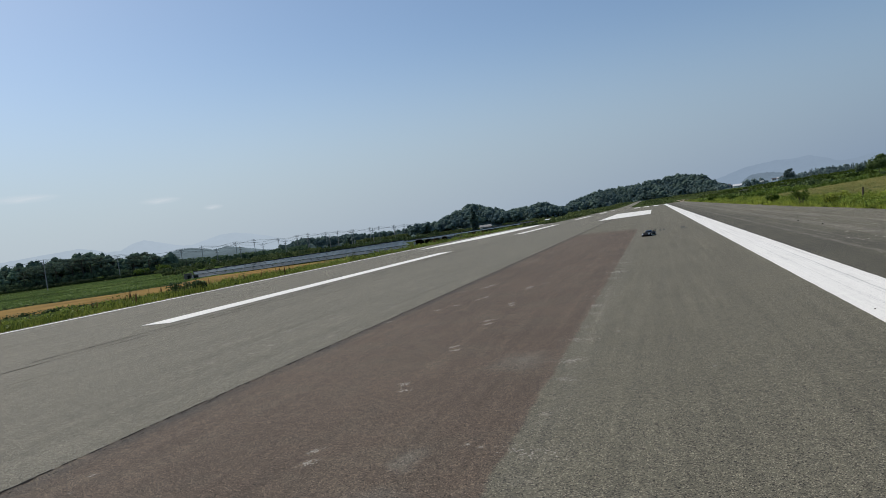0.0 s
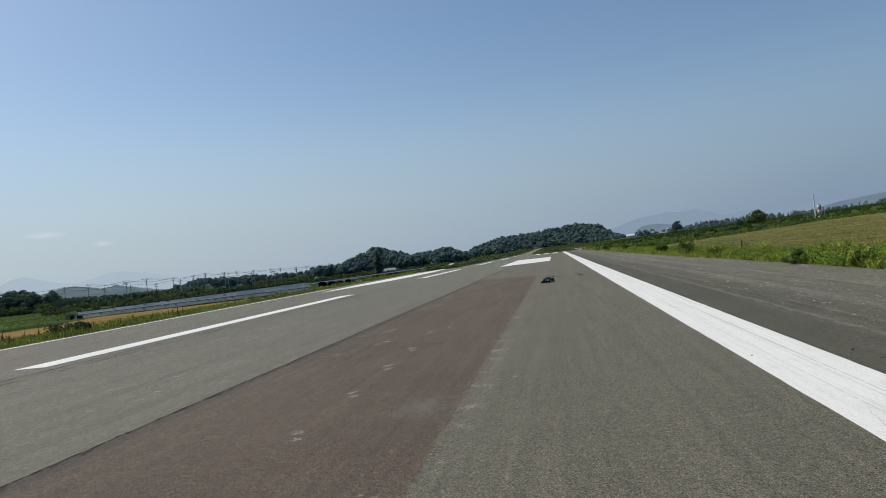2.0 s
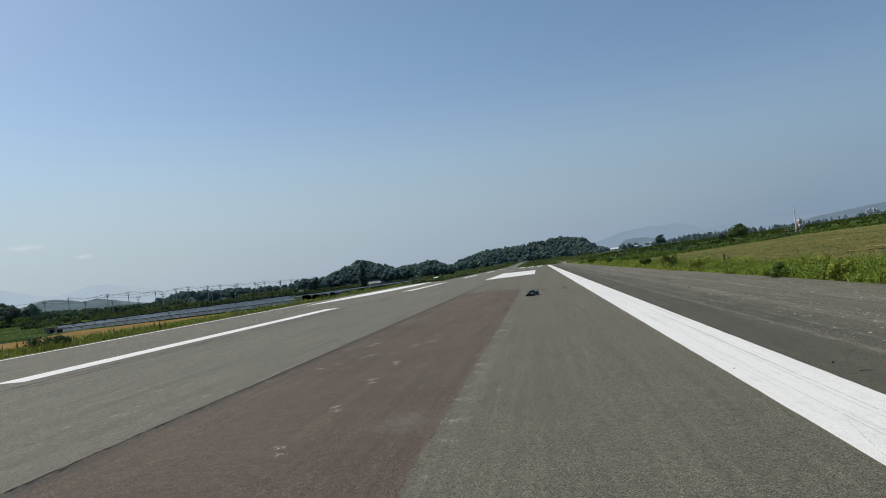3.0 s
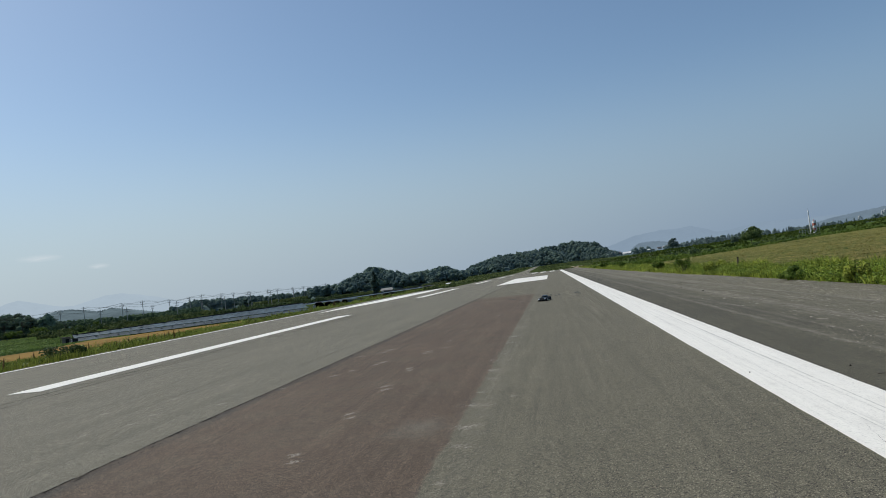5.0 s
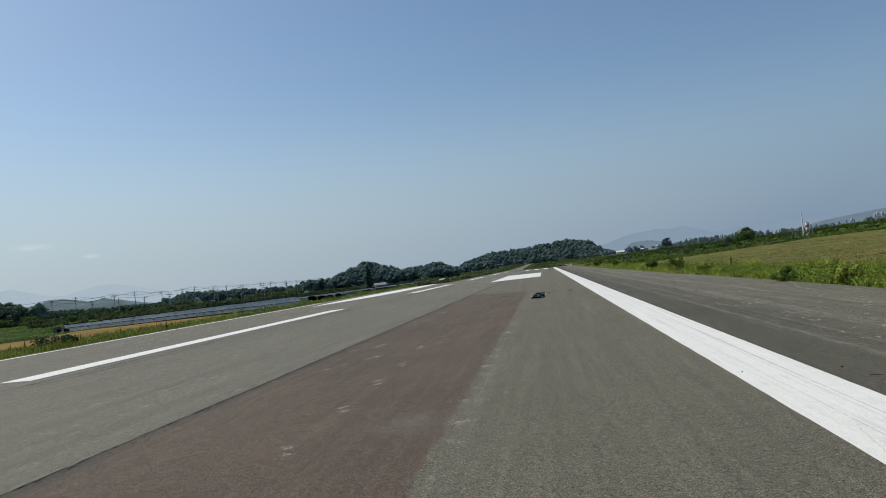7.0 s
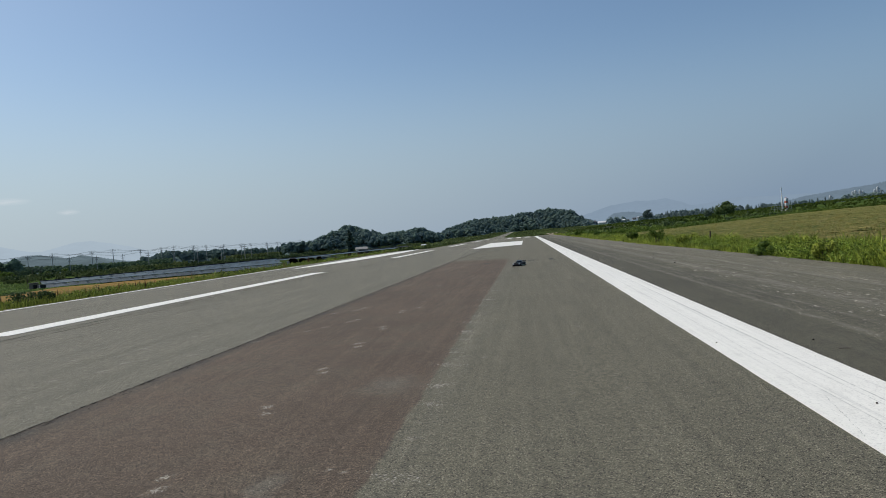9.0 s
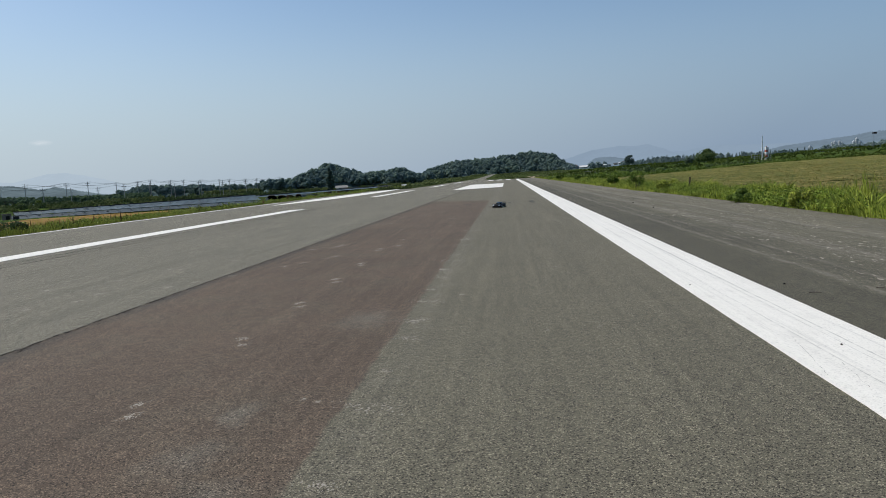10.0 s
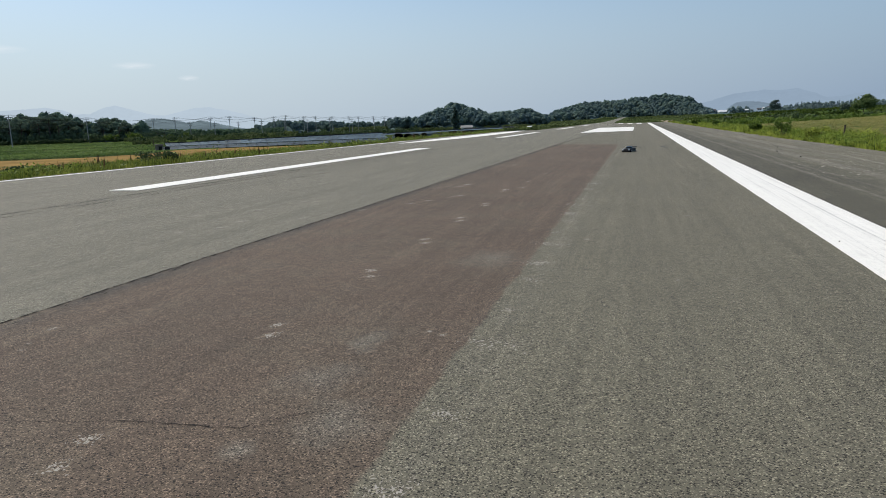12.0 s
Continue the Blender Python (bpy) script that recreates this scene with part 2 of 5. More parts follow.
M_FLECK = simple("pale_fleck", (0.44, 0.4, 0.325), 0.9, vary=0.4, scale=12)


def road_paint():
    m, nt, b = material("white_road_paint", 0.6, 0.0, 0.35)
    v = coords(nt)
    along = coords(nt, (1.0, 0.03, 1.0))
    thin = coords(nt, (1.0, 0.012, 1.0))
    lines = ramp(nt, tex_noise(nt, thin, 16.0, 4, 0.6), [(0.3, 0.8), (0.42, 0.98), (0.6, 1.02)])
    dirt = calc(nt, "ADD", calc(nt, "MULTIPLY", tex_noise(nt, along, 9.0, 4, 0.6), 0.5), calc(nt, "MULTIPLY", tex_noise(nt, v, 3.0, 6, 0.7), 0.5))
    tone = ramp(nt, dirt, [(0.28, (0.7, 0.68, 0.625)), (0.45, (0.865, 0.845, 0.775)), (0.75, (0.925, 0.905, 0.835))])
    tone = mix(nt, 1.0, tone, lines, "MULTIPLY")
    chip = tex_cells(nt, v, 85.0, "F1", "Color")
    grit = ramp(nt, axes(nt, chip)[0], [(0.0, 0.55), (0.12, 0.93), (0.9, 1.06)])
    tone = mix(nt, 0.5, tone, grit, "MULTIPLY")
    wear = ramp(nt, tex_noise(nt, v, 70.0, 5, 0.75), [(0.3, 0.4), (0.4, 0.9), (0.5, 1.0)])
    scratch = 1.0
    for cx, thin in ((2.73, 0.012), (2.66, 0.006), (2.42, 0.007)):
        off = calc(nt, "ABSOLUTE", calc(nt, "SUBTRACT", axes(nt, v)[0], calc(nt, "MULTIPLY_ADD", tex_noise(nt, coords(nt, (0.0, 0.5, 0.0)), 1.0, 3), 0.05, cx - 0.025)))
        hit = calc(nt, "MULTIPLY", calc(nt, "SUBTRACT", 1.0, calc(nt, "DIVIDE", off, thin), 0.0, True), ramp(nt, tex_noise(nt, v, 5.0, 4, 0.7), [(0.4, 0.1), (0.55, 0.45)]))
        scratch = calc(nt, "MULTIPLY", scratch, calc(nt, "SUBTRACT", 1.0, hit))
    tone = mix(nt, 1.0, tone, scratch, "MULTIPLY")
    nt.links.new(mix(nt, 0.55, tone, wear, "MULTIPLY"), b.inputs["Base Color"])
    relief(nt, b, tex_noise(nt, v, 60.0, 4, 0.7), 0.5, 0.004)
    return m


M_PAINT = road_paint()
M_GRASS_L = foliage("verge_grass", (0.058, 0.1, 0.018), (0.32, 0.35, 0.07), 0.6, 0.4, 0.5)
M_GRASS_R = foliage("weed_leaves", (0.019, 0.047, 0.007), (0.57, 0.63, 0.105), 0.5, 0.3, 0.7, 0.6)
M_WEED = foliage("broad_weed_leaves", (0.013, 0.037, 0.006), (0.32, 0.43, 0.065), 0.55, 0.25, 0.6, 0.35)
M_BANKWEED = foliage("bank_weed_leaves", (0.017, 0.042, 0.008), (0.34, 0.41, 0.08), 0.55, 0.28, 0.35, 0.5)
M_DOCK = foliage("brown_seed_stalks", (0.08, 0.045, 0.025), (0.2, 0.12, 0.055), 0.7, 0.2)
M_CROP = foliage("ripening_crop", (0.06, 0.085, 0.018), (0.42, 0.39, 0.11), 0.6, 0.3, 0.3, 0.25)
M_EAR = foliage("ripe_ears", (0.19, 0.165, 0.05), (0.42, 0.37, 0.13), 0.7, 0.3, 0.3, 0.3)
M_BUSH = foliage("bush_leaves", (0.045, 0.085, 0.014), (0.19, 0.265, 0.048), 0.5, 0.35)
M_HEDGE = foliage("hedge_leaves", (0.028, 0.052, 0.022), (0.11, 0.155, 0.055), 0.6, 0.25, 0.06, 0.5)
M_FIELD = foliage("field_leaves", (0.055, 0.108, 0.027), (0.25, 0.34, 0.09), 0.6, 0.3, 0.05, 0.6)
M_SCRUB = foliage("scrub_leaves", (0.022, 0.043, 0.01), (0.145, 0.195, 0.042), 0.7, 0.2, 0.035, 0.72, 0.25, 0.03)
# pine, woodland and thicket tones are lifted and blued by painted distance haze
M_PINE = foliage("hazed_pine_needles", (0.078, 0.12, 0.095), (0.18, 0.25, 0.155), 0.9, 0.12, 0.1, 0.8, 0.5, 0.0)
M_TREE = foliage("pine_sprays", (0.075, 0.11, 0.096), (0.17, 0.23, 0.16), 0.9, 0.3, 0.5, 0.75, spec=0.0)
M_WOOD_FAR = foliage("hazed_woodland_leaves", (0.112, 0.164, 0.168), (0.172, 0.236, 0.188), 0.9, 0.34, 0.05, 0.9, 0.5, 0.0)
M_THICKET = foliage("hazed_thicket_leaves", (0.062, 0.1, 0.062), (0.15, 0.21, 0.115), 0.8, 0.25, 0.06, 0.8, 0.4, 0.0)
M_BROAD = foliage("broad_leaves", (0.05, 0.085, 0.032), (0.15, 0.205, 0.075), 0.7, 0.3, 0.5, 0.6, spec=0.03)
M_SHRUB = foliage("shrub_leaves", (0.05, 0.078, 0.026), (0.16, 0.195, 0.068), 0.7, 0.3, 0.04, 0.7)
M_CYPRESS = foliage("cypress_needles", (0.025, 0.042, 0.038), (0.06, 0.09, 0.068), 0.8, 0.1, 0.5, 0.7, spec=0.02)
# far trees and their floor: base colours paled with airlight, no real haze
M_SPIRE = foliage("hazed_spire_needles", (0.19, 0.25, 0.255), (0.26, 0.325, 0.315), 0.9, 0.3, 0.3, spec=0.0)
M_WOODTREE = foliage("hazed_distant_leaves", (0.09, 0.13, 0.13), (0.15, 0.2, 0.17), 0.9, 0.3, 0.4, 0.75, spec=0.0)
M_CONIFER = foliage("hazed_conifer_needles", (0.15, 0.205, 0.2), (0.23, 0.295, 0.27), 0.9, 0.12, 0.12, 0.8, 0.5, 0.0)
M_FLOOR = simple("hazed_woodland_floor", (0.1, 0.148, 0.145), 1.0, vary=0.35, scale=0.3, spec=0.0)
M_BARK = simple("bark", (0.09, 0.07, 0.055), 0.9, vary=0.35, scale=8)
M_EARTH = simple("dry_earth", (0.36, 0.29, 0.2), 0.95, vary=0.2, scale=0.5)
M_HUT = simple("weathered_block", (0.17, 0.15, 0.125), 0.9, vary=0.35, scale=3)
M_CONCRETE = simple("concrete", (0.34, 0.33, 0.31), 0.85, vary=0.18, scale=2)
def netting(name, colour, rough):
    """Shade net: dust, and creases across the roof; the folds' light and shade are coloured in."""
    m, nt, b = material(name, rough, 0.0, 0.35)
    folds = tex_noise(nt, coords(nt, (1.6, 0.25, 1.0)), 1.3, 5, 0.7)
    dust = tex_noise(nt, coords(nt), 0.35, 4)
    f = calc(nt, "ADD", calc(nt, "MULTIPLY", folds, 0.6), calc(nt, "MULTIPLY", dust, 0.4))
    nt.links.new(ramp(nt, f, [(0.34, tuple(c * 0.45 for c in colour)), (0.5, colour), (0.66, tuple(c * 1.7 for c in colour))]), b.inputs["Base Color"])
    relief(nt, b, folds, 0.8, 0.12)
    return m


M_NET = netting("grey_blue_net", (0.07, 0.108, 0.13), 0.6)
M_NET_BLUE = netting("slate_grey_net", (0.042, 0.064, 0.076), 0.75)
M_NET_DARK = simple("black_net", (0.02, 0.024, 0.024), 0.8, vary=0.3, scale=1)
M_STEEL = simple("galvanised_steel", (0.42, 0.43, 0.44), 0.45, 0.7, vary=0.15, scale=3)
M_WALL = simple("white_render", (0.5, 0.49, 0.46), 0.8, vary=0.08, scale=0.5)
M_ROOF = simple("dark_roof", (0.1, 0.09, 0.09), 0.7, vary=0.2, scale=1)
M_RED = simple("red_paint", (0.45, 0.13, 0.09), 0.5, vary=0.12, scale=2)
# white of the far silos, greyed and blued by haze mixed into the colour
M_TANK = simple("hazed_white_sheet", (0.46, 0.5, 0.53), 0.6, vary=0.12, scale=0.4)
M_WHITE = simple("white_paint", (0.78, 0.78, 0.77), 0.45, vary=0.06, scale=2)


def field_ground():
    """Soil under weeds, mown green and yellowish plots."""
    m, nt, b = material("field_soil", 1.0, 0.0, 0.0)
    v = coords(nt)
    f = calc(nt, "ADD", calc(nt, "MULTIPLY", tex_noise(nt, v, 0.012, 4), 0.5), calc(nt, "MULTIPLY", tex_noise(nt, v, 0.5, 6, 0.7), 0.5))
    nt.links.new(ramp(nt, f, [(0.3, (0.032, 0.05, 0.017)), (0.5, (0.05, 0.072, 0.025)), (0.7, (0.08, 0.092, 0.038))]), b.inputs["Base Color"])
    relief(nt, b, tex_noise(nt, v, 2.5, 5, 0.7), 0.8, 0.15)
    return m


def green_plain():
    """Low growth seen from afar: light and dark green plots in long bands."""
    m, nt, b = material("green_plain", 1.0, 0.0, 0.0)
    v = coords(nt, (0.35, 1.0, 1.0))
    f = calc(nt, "ADD", calc(nt, "MULTIPLY", tex_noise(nt, v, 0.03, 3), 0.6), calc(nt, "MULTIPLY", tex_noise(nt, coords(nt), 0.6, 5, 0.7), 0.4))
    nt.links.new(ramp(nt, f, [(0.35, (0.03, 0.055, 0.015)), (0.5, (0.062, 0.098, 0.026)), (0.65, (0.105, 0.14, 0.04))]), b.inputs["Base Color"])
    relief(nt, b, tex_noise(nt, coords(nt), 1.5, 5, 0.7), 0.8, 0.2)
    return m


def crop_mass():
    """The closed top of the crop: ears and leaves run together, in drilled rows."""
    m, nt, b = material("crop_mass", 0.85, 0.0, 0.05)
    v = coords(nt)
    turn = nt.nodes.new("ShaderNodeMapping")
    turn.inputs["Rotation"].default_value = (0, 0, radians(-28))
    turn.inputs["Scale"].default_value = (0.05, 1.0, 1.0)
    nt.links.new(v, turn.inputs["Vector"])
    rows_n = tex_noise(nt, turn.outputs[0], 1.1, 4, 0.65)
    fine = tex_noise(nt, coords(nt, (1.0, 0.45, 1.0)), 5.0, 6, 0.85)
    wide = tex_noise(nt, v, 0.09, 3)
    tufts = tex_noise(nt, coords(nt, (1.0, 0.4, 1.0)), 1.6, 4, 0.7)
    f = calc(nt, "ADD", calc(nt, "ADD", calc(nt, "MULTIPLY", rows_n, 0.14), calc(nt, "MULTIPLY", fine, 0.42)), calc(nt, "ADD", calc(nt, "MULTIPLY", wide, 0.12), calc(nt, "MULTIPLY", tufts, 0.32)))
    nt.links.new(ramp(nt, f, [(0.41, (0.028, 0.044, 0.01)), (0.46, (0.115, 0.145, 0.035)), (0.505, (0.195, 0.192, 0.053)), (0.55, (0.3, 0.235, 0.085)), (0.6, (0.47, 0.4, 0.14))]), b.inputs["Base Color"])
    relief(nt, b, calc(nt, "ADD", fine, rows_n), 1.0, 0.25)
    return m


M_GROUND = field_ground()
M_PLAIN = green_plain()
M_CROPTOP = crop_mass()
M_STUBBLE = simple("ripe_grain_field", (0.24, 0.152, 0.044), 0.95, vary=0.4, scale=0.16, spec=0.05)


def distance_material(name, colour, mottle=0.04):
    """Far mountains as a glowing backdrop; their haze is painted into the emission colour."""
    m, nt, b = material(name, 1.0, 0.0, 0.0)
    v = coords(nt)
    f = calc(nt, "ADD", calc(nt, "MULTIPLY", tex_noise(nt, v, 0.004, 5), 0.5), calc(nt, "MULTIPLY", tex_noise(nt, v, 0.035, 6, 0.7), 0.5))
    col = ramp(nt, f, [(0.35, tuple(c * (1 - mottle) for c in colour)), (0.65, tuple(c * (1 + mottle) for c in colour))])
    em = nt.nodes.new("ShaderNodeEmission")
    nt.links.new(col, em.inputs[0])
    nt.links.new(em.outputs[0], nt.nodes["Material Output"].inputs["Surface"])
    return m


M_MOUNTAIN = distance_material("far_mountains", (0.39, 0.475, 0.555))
# the same range glowing dimmer, its painted haze matched to the darker sky there
M_MOUNTAIN_R = distance_material("far_mountains_dim_haze", (0.24, 0.318, 0.412))
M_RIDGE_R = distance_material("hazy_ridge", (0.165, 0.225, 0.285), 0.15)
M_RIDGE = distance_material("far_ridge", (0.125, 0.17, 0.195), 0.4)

# ---------------------------------------------------------------- building helpers
SLOPE, CROWN = 0.007, -12.4


def raw(name, verts, faces, mat, parent=None, label="", smooth=False):
    me = bpy.data.meshes.new(name)
    me.from_pydata([tuple(v) for v in verts], [], [tuple(f) for f in faces])
    me.materials.append(mat)
    if smooth:
        me.polygons.foreach_set("use_smooth", [True] * len(me.polygons))
    ob = new(name, me)
    ob.parent = parent
    if label:
        ob["label"] = label
    return ob


def part(name, bm, mat, parent=None, label="", smooth=False):
    me = bpy.data.meshes.new(name)
    bm.normal_update()
    bm.to_mesh(me)
    bm.free()
    me.materials.append(mat)
    if smooth:
        me.polygons.foreach_set("use_smooth", [True] * len(me.polygons))
    ob = new(name, me)
    ob.parent = parent
    if label:
        ob["label"] = label
    return ob


def box(size, at=(0, 0, 0), bevel=0.0, turn=None, bm=None):
    own = bmesh.new()
    bmesh.ops.create_cube(own, size=1.0)
    bmesh.ops.scale(own, vec=size, verts=own.verts)
    if bevel:
        bmesh.ops.bevel(own, geom=own.edges[:], offset=bevel, segments=2, affect="EDGES")
    m = Matrix.Translation(at) @ (turn or Matrix.Identity(4))
    bmesh.ops.transform(own, matrix=m, verts=own.verts)
    if bm is None:
        return own
    me = bpy.data.meshes.new("tmp")
    own.to_mesh(me)
    own.free()
    bm.from_mesh(me)
    bpy.data.meshes.remove(me)
    return bm


def rod(a, b, r1, r2=None, sides=8, bm=None):
    """A tapered rod from a to b."""
    a, b = Vector(a), Vector(b)
    own = bm or bmesh.new()
    d = b - a
    m = Matrix.Translation((a + b) / 2) @ d.to_track_quat("Z", "Y").to_matrix().to_4x4()
    bmesh.ops.create_cone(own, cap_ends=True, segments=sides, radius1=r1, radius2=r1 if r2 is None else r2, depth=d.length, matrix=m)
    return own


def smoothstep(v, lo, hi):
    k = min(1.0, max(0.0, (v - lo) / (hi - lo)))
    return k * k * (3 - 2 * k)


def paved_z(x):
    """The runway's surface: it falls both ways from its crown."""
    return -SLOPE * x if x > CROWN else -2 * SLOPE * CROWN + SLOPE * x


def ground_z(x, y):
    """The plain: the paved strip, a bank down to the fields on one side, a gentle rise on the other."""
    rise = 2.3 * smoothstep(y, 240, 640) * (1 - smoothstep(abs(x + 5), 60, 110)) if y > 240 else 0.0
    if -21.6 <= x <= 9.0:
        return paved_z(x) - 0.06 + rise
    if x < -21.6:
        low = -1.55
        return paved_z(-21.6) - 0.05 + low * smoothstep(-x, 22.5, 33.0) + rise
    return paved_z(9.0) - 0.05 + min(2.6, 0.0145 * (x - 9.0)) + rise


# ---------------------------------------------------------------- ground
ticks = np.concatenate([-np.geomspace(4600, 60, 34), np.linspace(-56, 56, 113), np.geomspace(60, 4600, 34)])
yt = np.concatenate([-np.geomspace(4600, 60, 16), np.linspace(-50, 250, 76), np.geomspace(260, 4600, 40)])
gv = [(x, y, ground_z(x, y)) for y in yt for x in ticks]
nx = len(ticks)
gf = [(j * nx + i, j * nx + i + 1, (j + 1) * nx + i + 1, (j + 1) * nx + i) for j in range(len(yt) - 1) for i in range(nx - 1)]
tagged(raw("ground", gv, gf, M_GROUND, smooth=True), "flat green farmland with weeds round the runway", "ground", kind="structure")


def strip(name, x0, x1, y0, y1, mat, lift=0.0, wavy=0.0, seed=0, dx=1.5, dy=4.0, thick=0.08):
    """A sheet of paving between two lines along the runway, with its own thickness and ragged sides."""
    rng = random.Random(seed)
    xs = np.linspace(x0, x1, max(2, int(abs(x1 - x0) / dx) + 1))
    if x0 < CROWN < x1:
        xs = np.sort(np.append(xs, CROWN))
    ys = np.arange(y0, y1 + 0.01, dy)
    vs, fs, n = [], [], len(xs)
    for y in ys:
        o0, o1 = rng.uniform(-wavy, wavy), rng.uniform(-wavy, wavy)
        for k, x in enumerate(xs):
            xx = x + (o0 if k == 0 else o1 if k == n - 1 else 0)
            vs.append((xx, y, paved_z(xx) + lift))
    for j in range(len(ys) - 1):
        for i in range(n - 1):
            fs.append((j * n + i, j * n + i + 1, (j + 1) * n + i + 1, (j + 1) * n + i))
    base = len(vs)
    for j in range(len(ys)):
        for i in (0, n - 1):
            x, y, z = vs[j * n + i]
            vs.append((x, y, z - thick))
    for j in range(len(ys) - 1):
        fs.append((base + 2 * j, j * n, (j + 1) * n, base + 2 * j + 2))
        fs.append((j * n + n - 1, base + 2 * j + 1, base + 2 * j + 3, (j + 1) * n + n - 1))
    fs.append(tuple([base, base + 1] + [i for i in range(n - 1, -1, -1)]))
    k = (len(ys) - 1) * n
    fs.append(tuple([base + 2 * len(ys) - 1, base + 2 * len(ys) - 2] + [k + i for i in range(n)]))
    return raw(name, vs, fs, mat)


END = 228.0
tagged(strip("runway", -21.6, -4.9, -60, 112, M_ASPHALT_L), "wide worn grey asphalt runway surface", "runway", kind="structure")
tagged(strip("runway", -15.6, -4.9, 112, END, M_ASPHALT_L, wavy=0.25), "narrower grey asphalt at the far runway end", "runway", kind="structure")
tagged(strip("runway_strip", -4.895, 2.6, -60, END, M_ASPHALT_R), "grey asphalt lane with a brown relaid strip", "runway", kind="structure")
tagged(strip("runway_shoulder", 2.6, 9.0, -60, 238, M_SHOULDER, wavy=0.0, dy=2.0), "dark asphalt shoulder with pale scuffs", "road shoulder", kind="structure")


tr = [(227, -15.5, -4.9), (236, -15.0, -7.0), (260, -14.4, -8.6), (300, -14.0, -9.4), (380, -13.8, -9.6), (440, -13.7, -9.8), (500, -13.6, -9.9), (560, -13.5, -10.0), (640, -13.5, -10.4)]
track = raw("track", [(a + (b - a) * i / 2, y, ground_z(-12, y) + 0.07) for y, a, b in tr for i in range(3)], [(3 * j + i, 3 * j + i + 1, 3 * j + i + 4, 3 * j + i + 3) for j in range(len(tr) - 1) for i in range(2)], M_ASPHALT_L)
tagged(track, "grey track leading on from the runway end", "track", kind="structure")


def seam(x0, y0, x1, y1, width, seed, step=0.35, jag=0.03, mat=M_TAR, lift=0.004, name="tar_seam", gaps=0.0):
    """A ragged dark seam or crack between two points of the paving."""
    rng = random.Random(seed)
    n = max(2, int(math.hypot(x1 - x0, y1 - y0) / step))
    d = Vector((x1 - x0, y1 - y0)).normalized()
    side = Vector((-d.y, d.x))
    vs, off = [], 0.0
    for k in range(n + 1):
        off = 0.7 * off + rng.uniform(-jag, jag)
        p = Vector((x0 + (x1 - x0) * k / n, y0 + (y1 - y0) * k / n)) + side * off
        w = width * rng.uniform(0.12, 1.0) * 0.5
        for sgn in (1, -1):
            q = p + side * w * sgn
            vs.append((q.x, q.y, paved_z(q.x) + lift))
    fs = [(2 * k, 2 * k + 1, 2 * k + 3, 2 * k + 2) for k in range(n) if rng.random() >= gaps]
    ob = raw(name, vs, fs, mat)
    return tagged(ob, "thin dark crack in the asphalt", "crack", "cracks in the runway", "structure")


seam(-4.885, -20, -4.885, 120, 0.032, 1, 0.06, 0.009, gaps=0.2)
seam(-4.86, 2, -4.86, 44, 0.026, 14, 0.07, 0.016, gaps=0.66)
seam(-4.8, 2, -4.8, 24, 0.02, 16, 0.05, 0.03, gaps=0.75)
for k, (x, y0, y1, w) in enumerate(((-10.9, 6, 75, 0.05), (-11.35, 10, 150, 0.06), (-11.15, 18, 60, 0.03), (-14.6, 10, 44, 0.03), (-15.7, 8, 90, 0.04), (-18.4, 8, 80, 0.035), (-9.6, 8, 34, 0.02))):
    seam(x, y0, x, y1, w, 2 + k, 0.5, 0.02)


# ---------------------------------------------------------------- painted markings
def marking(name, outline, mat=M_PAINT, lift=0.006, edge=0.005, seed=0, step=0.4):
    """A painted area: its sides cut into short uneven lengths, laid on the paving and a few millimetres thick."""
    rng = random.Random(seed)
    ring = []
    for (x0, y0), (x1, y1) in zip(outline, outline[1:] + outline[:1]):
        n = max(1, int(math.hypot(x1 - x0, y1 - y0) / step))
        ring += [(x0 + (x1 - x0) * k / n + rng.uniform(-edge, edge), y0 + (y1 - y0) * k / n + rng.uniform(-edge, edge)) for k in range(n)]
    bm = bmesh.new()
    top = [bm.verts.new((x, y, paved_z(x) + lift)) for x, y in ring]
    low = [bm.verts.new((x, y, paved_z(x) - 0.002)) for x, y in ring]
    bm.faces.new(top)
    for k in range(len(ring)):
        bm.faces.new((low[k], low[(k + 1) % len(ring)], top[(k + 1) % len(ring)], top[k]))
    bmesh.ops.recalc_face_normals(bm, faces=bm.faces[:])
    return part(name, bm, mat)


def band(name, x0, x1, y0, y1, seed=0, skew=0.0, label="", category="road marking", group=""):
    ob = marking(name, [(x0, y0), (x1, y0 + skew), (x1, y1), (x0, y1)], seed=seed)
    return tagged(ob, label, category, group, "structure")


band("edge_line", 2.10, 3.03, -60, 222, 11, label="broad white painted line along the runway edge")
band("edge_line", -20.87, -20.55, -60, 62, 12, label="faded white painted line beside the grass verge")
tagged(marking("white_wedge", [(-18.4, 53), (-17.5, 58), (-16.5, 66), (-16.2, 76), (-16.3, 92), (-17.4, 112), (-18.6, 112), (-19.3, 96), (-19.5, 78), (-19.3, 66), (-18.9, 58)], seed=31), "long white painted wedge beside the grass verge", "road marking", kind="structure")
for k in range(5):
    band("centre_dash", -12.9, -12.03, 14.8 + 49.5 * k, min(226, 40.6 + 49.5 * k), 20 + k, 0.0, "long white painted dash on the runway", group="centre line dashes")
tagged(marking("white_block", [(-6.4, 80), (-0.75, 87), (-0.85, 124), (-6.4, 122)], seed=30), "large white painted block on the runway", "road marking", kind="structure")
for k in range(3):
    band("threshold_bar", -5.8 + 2.5 * k, -4.4 + 2.5 * k, 194, 216, 40 + k, label="short white painted bar at the runway threshold", group="threshold bars")

# ---------------------------------------------------------------- plants


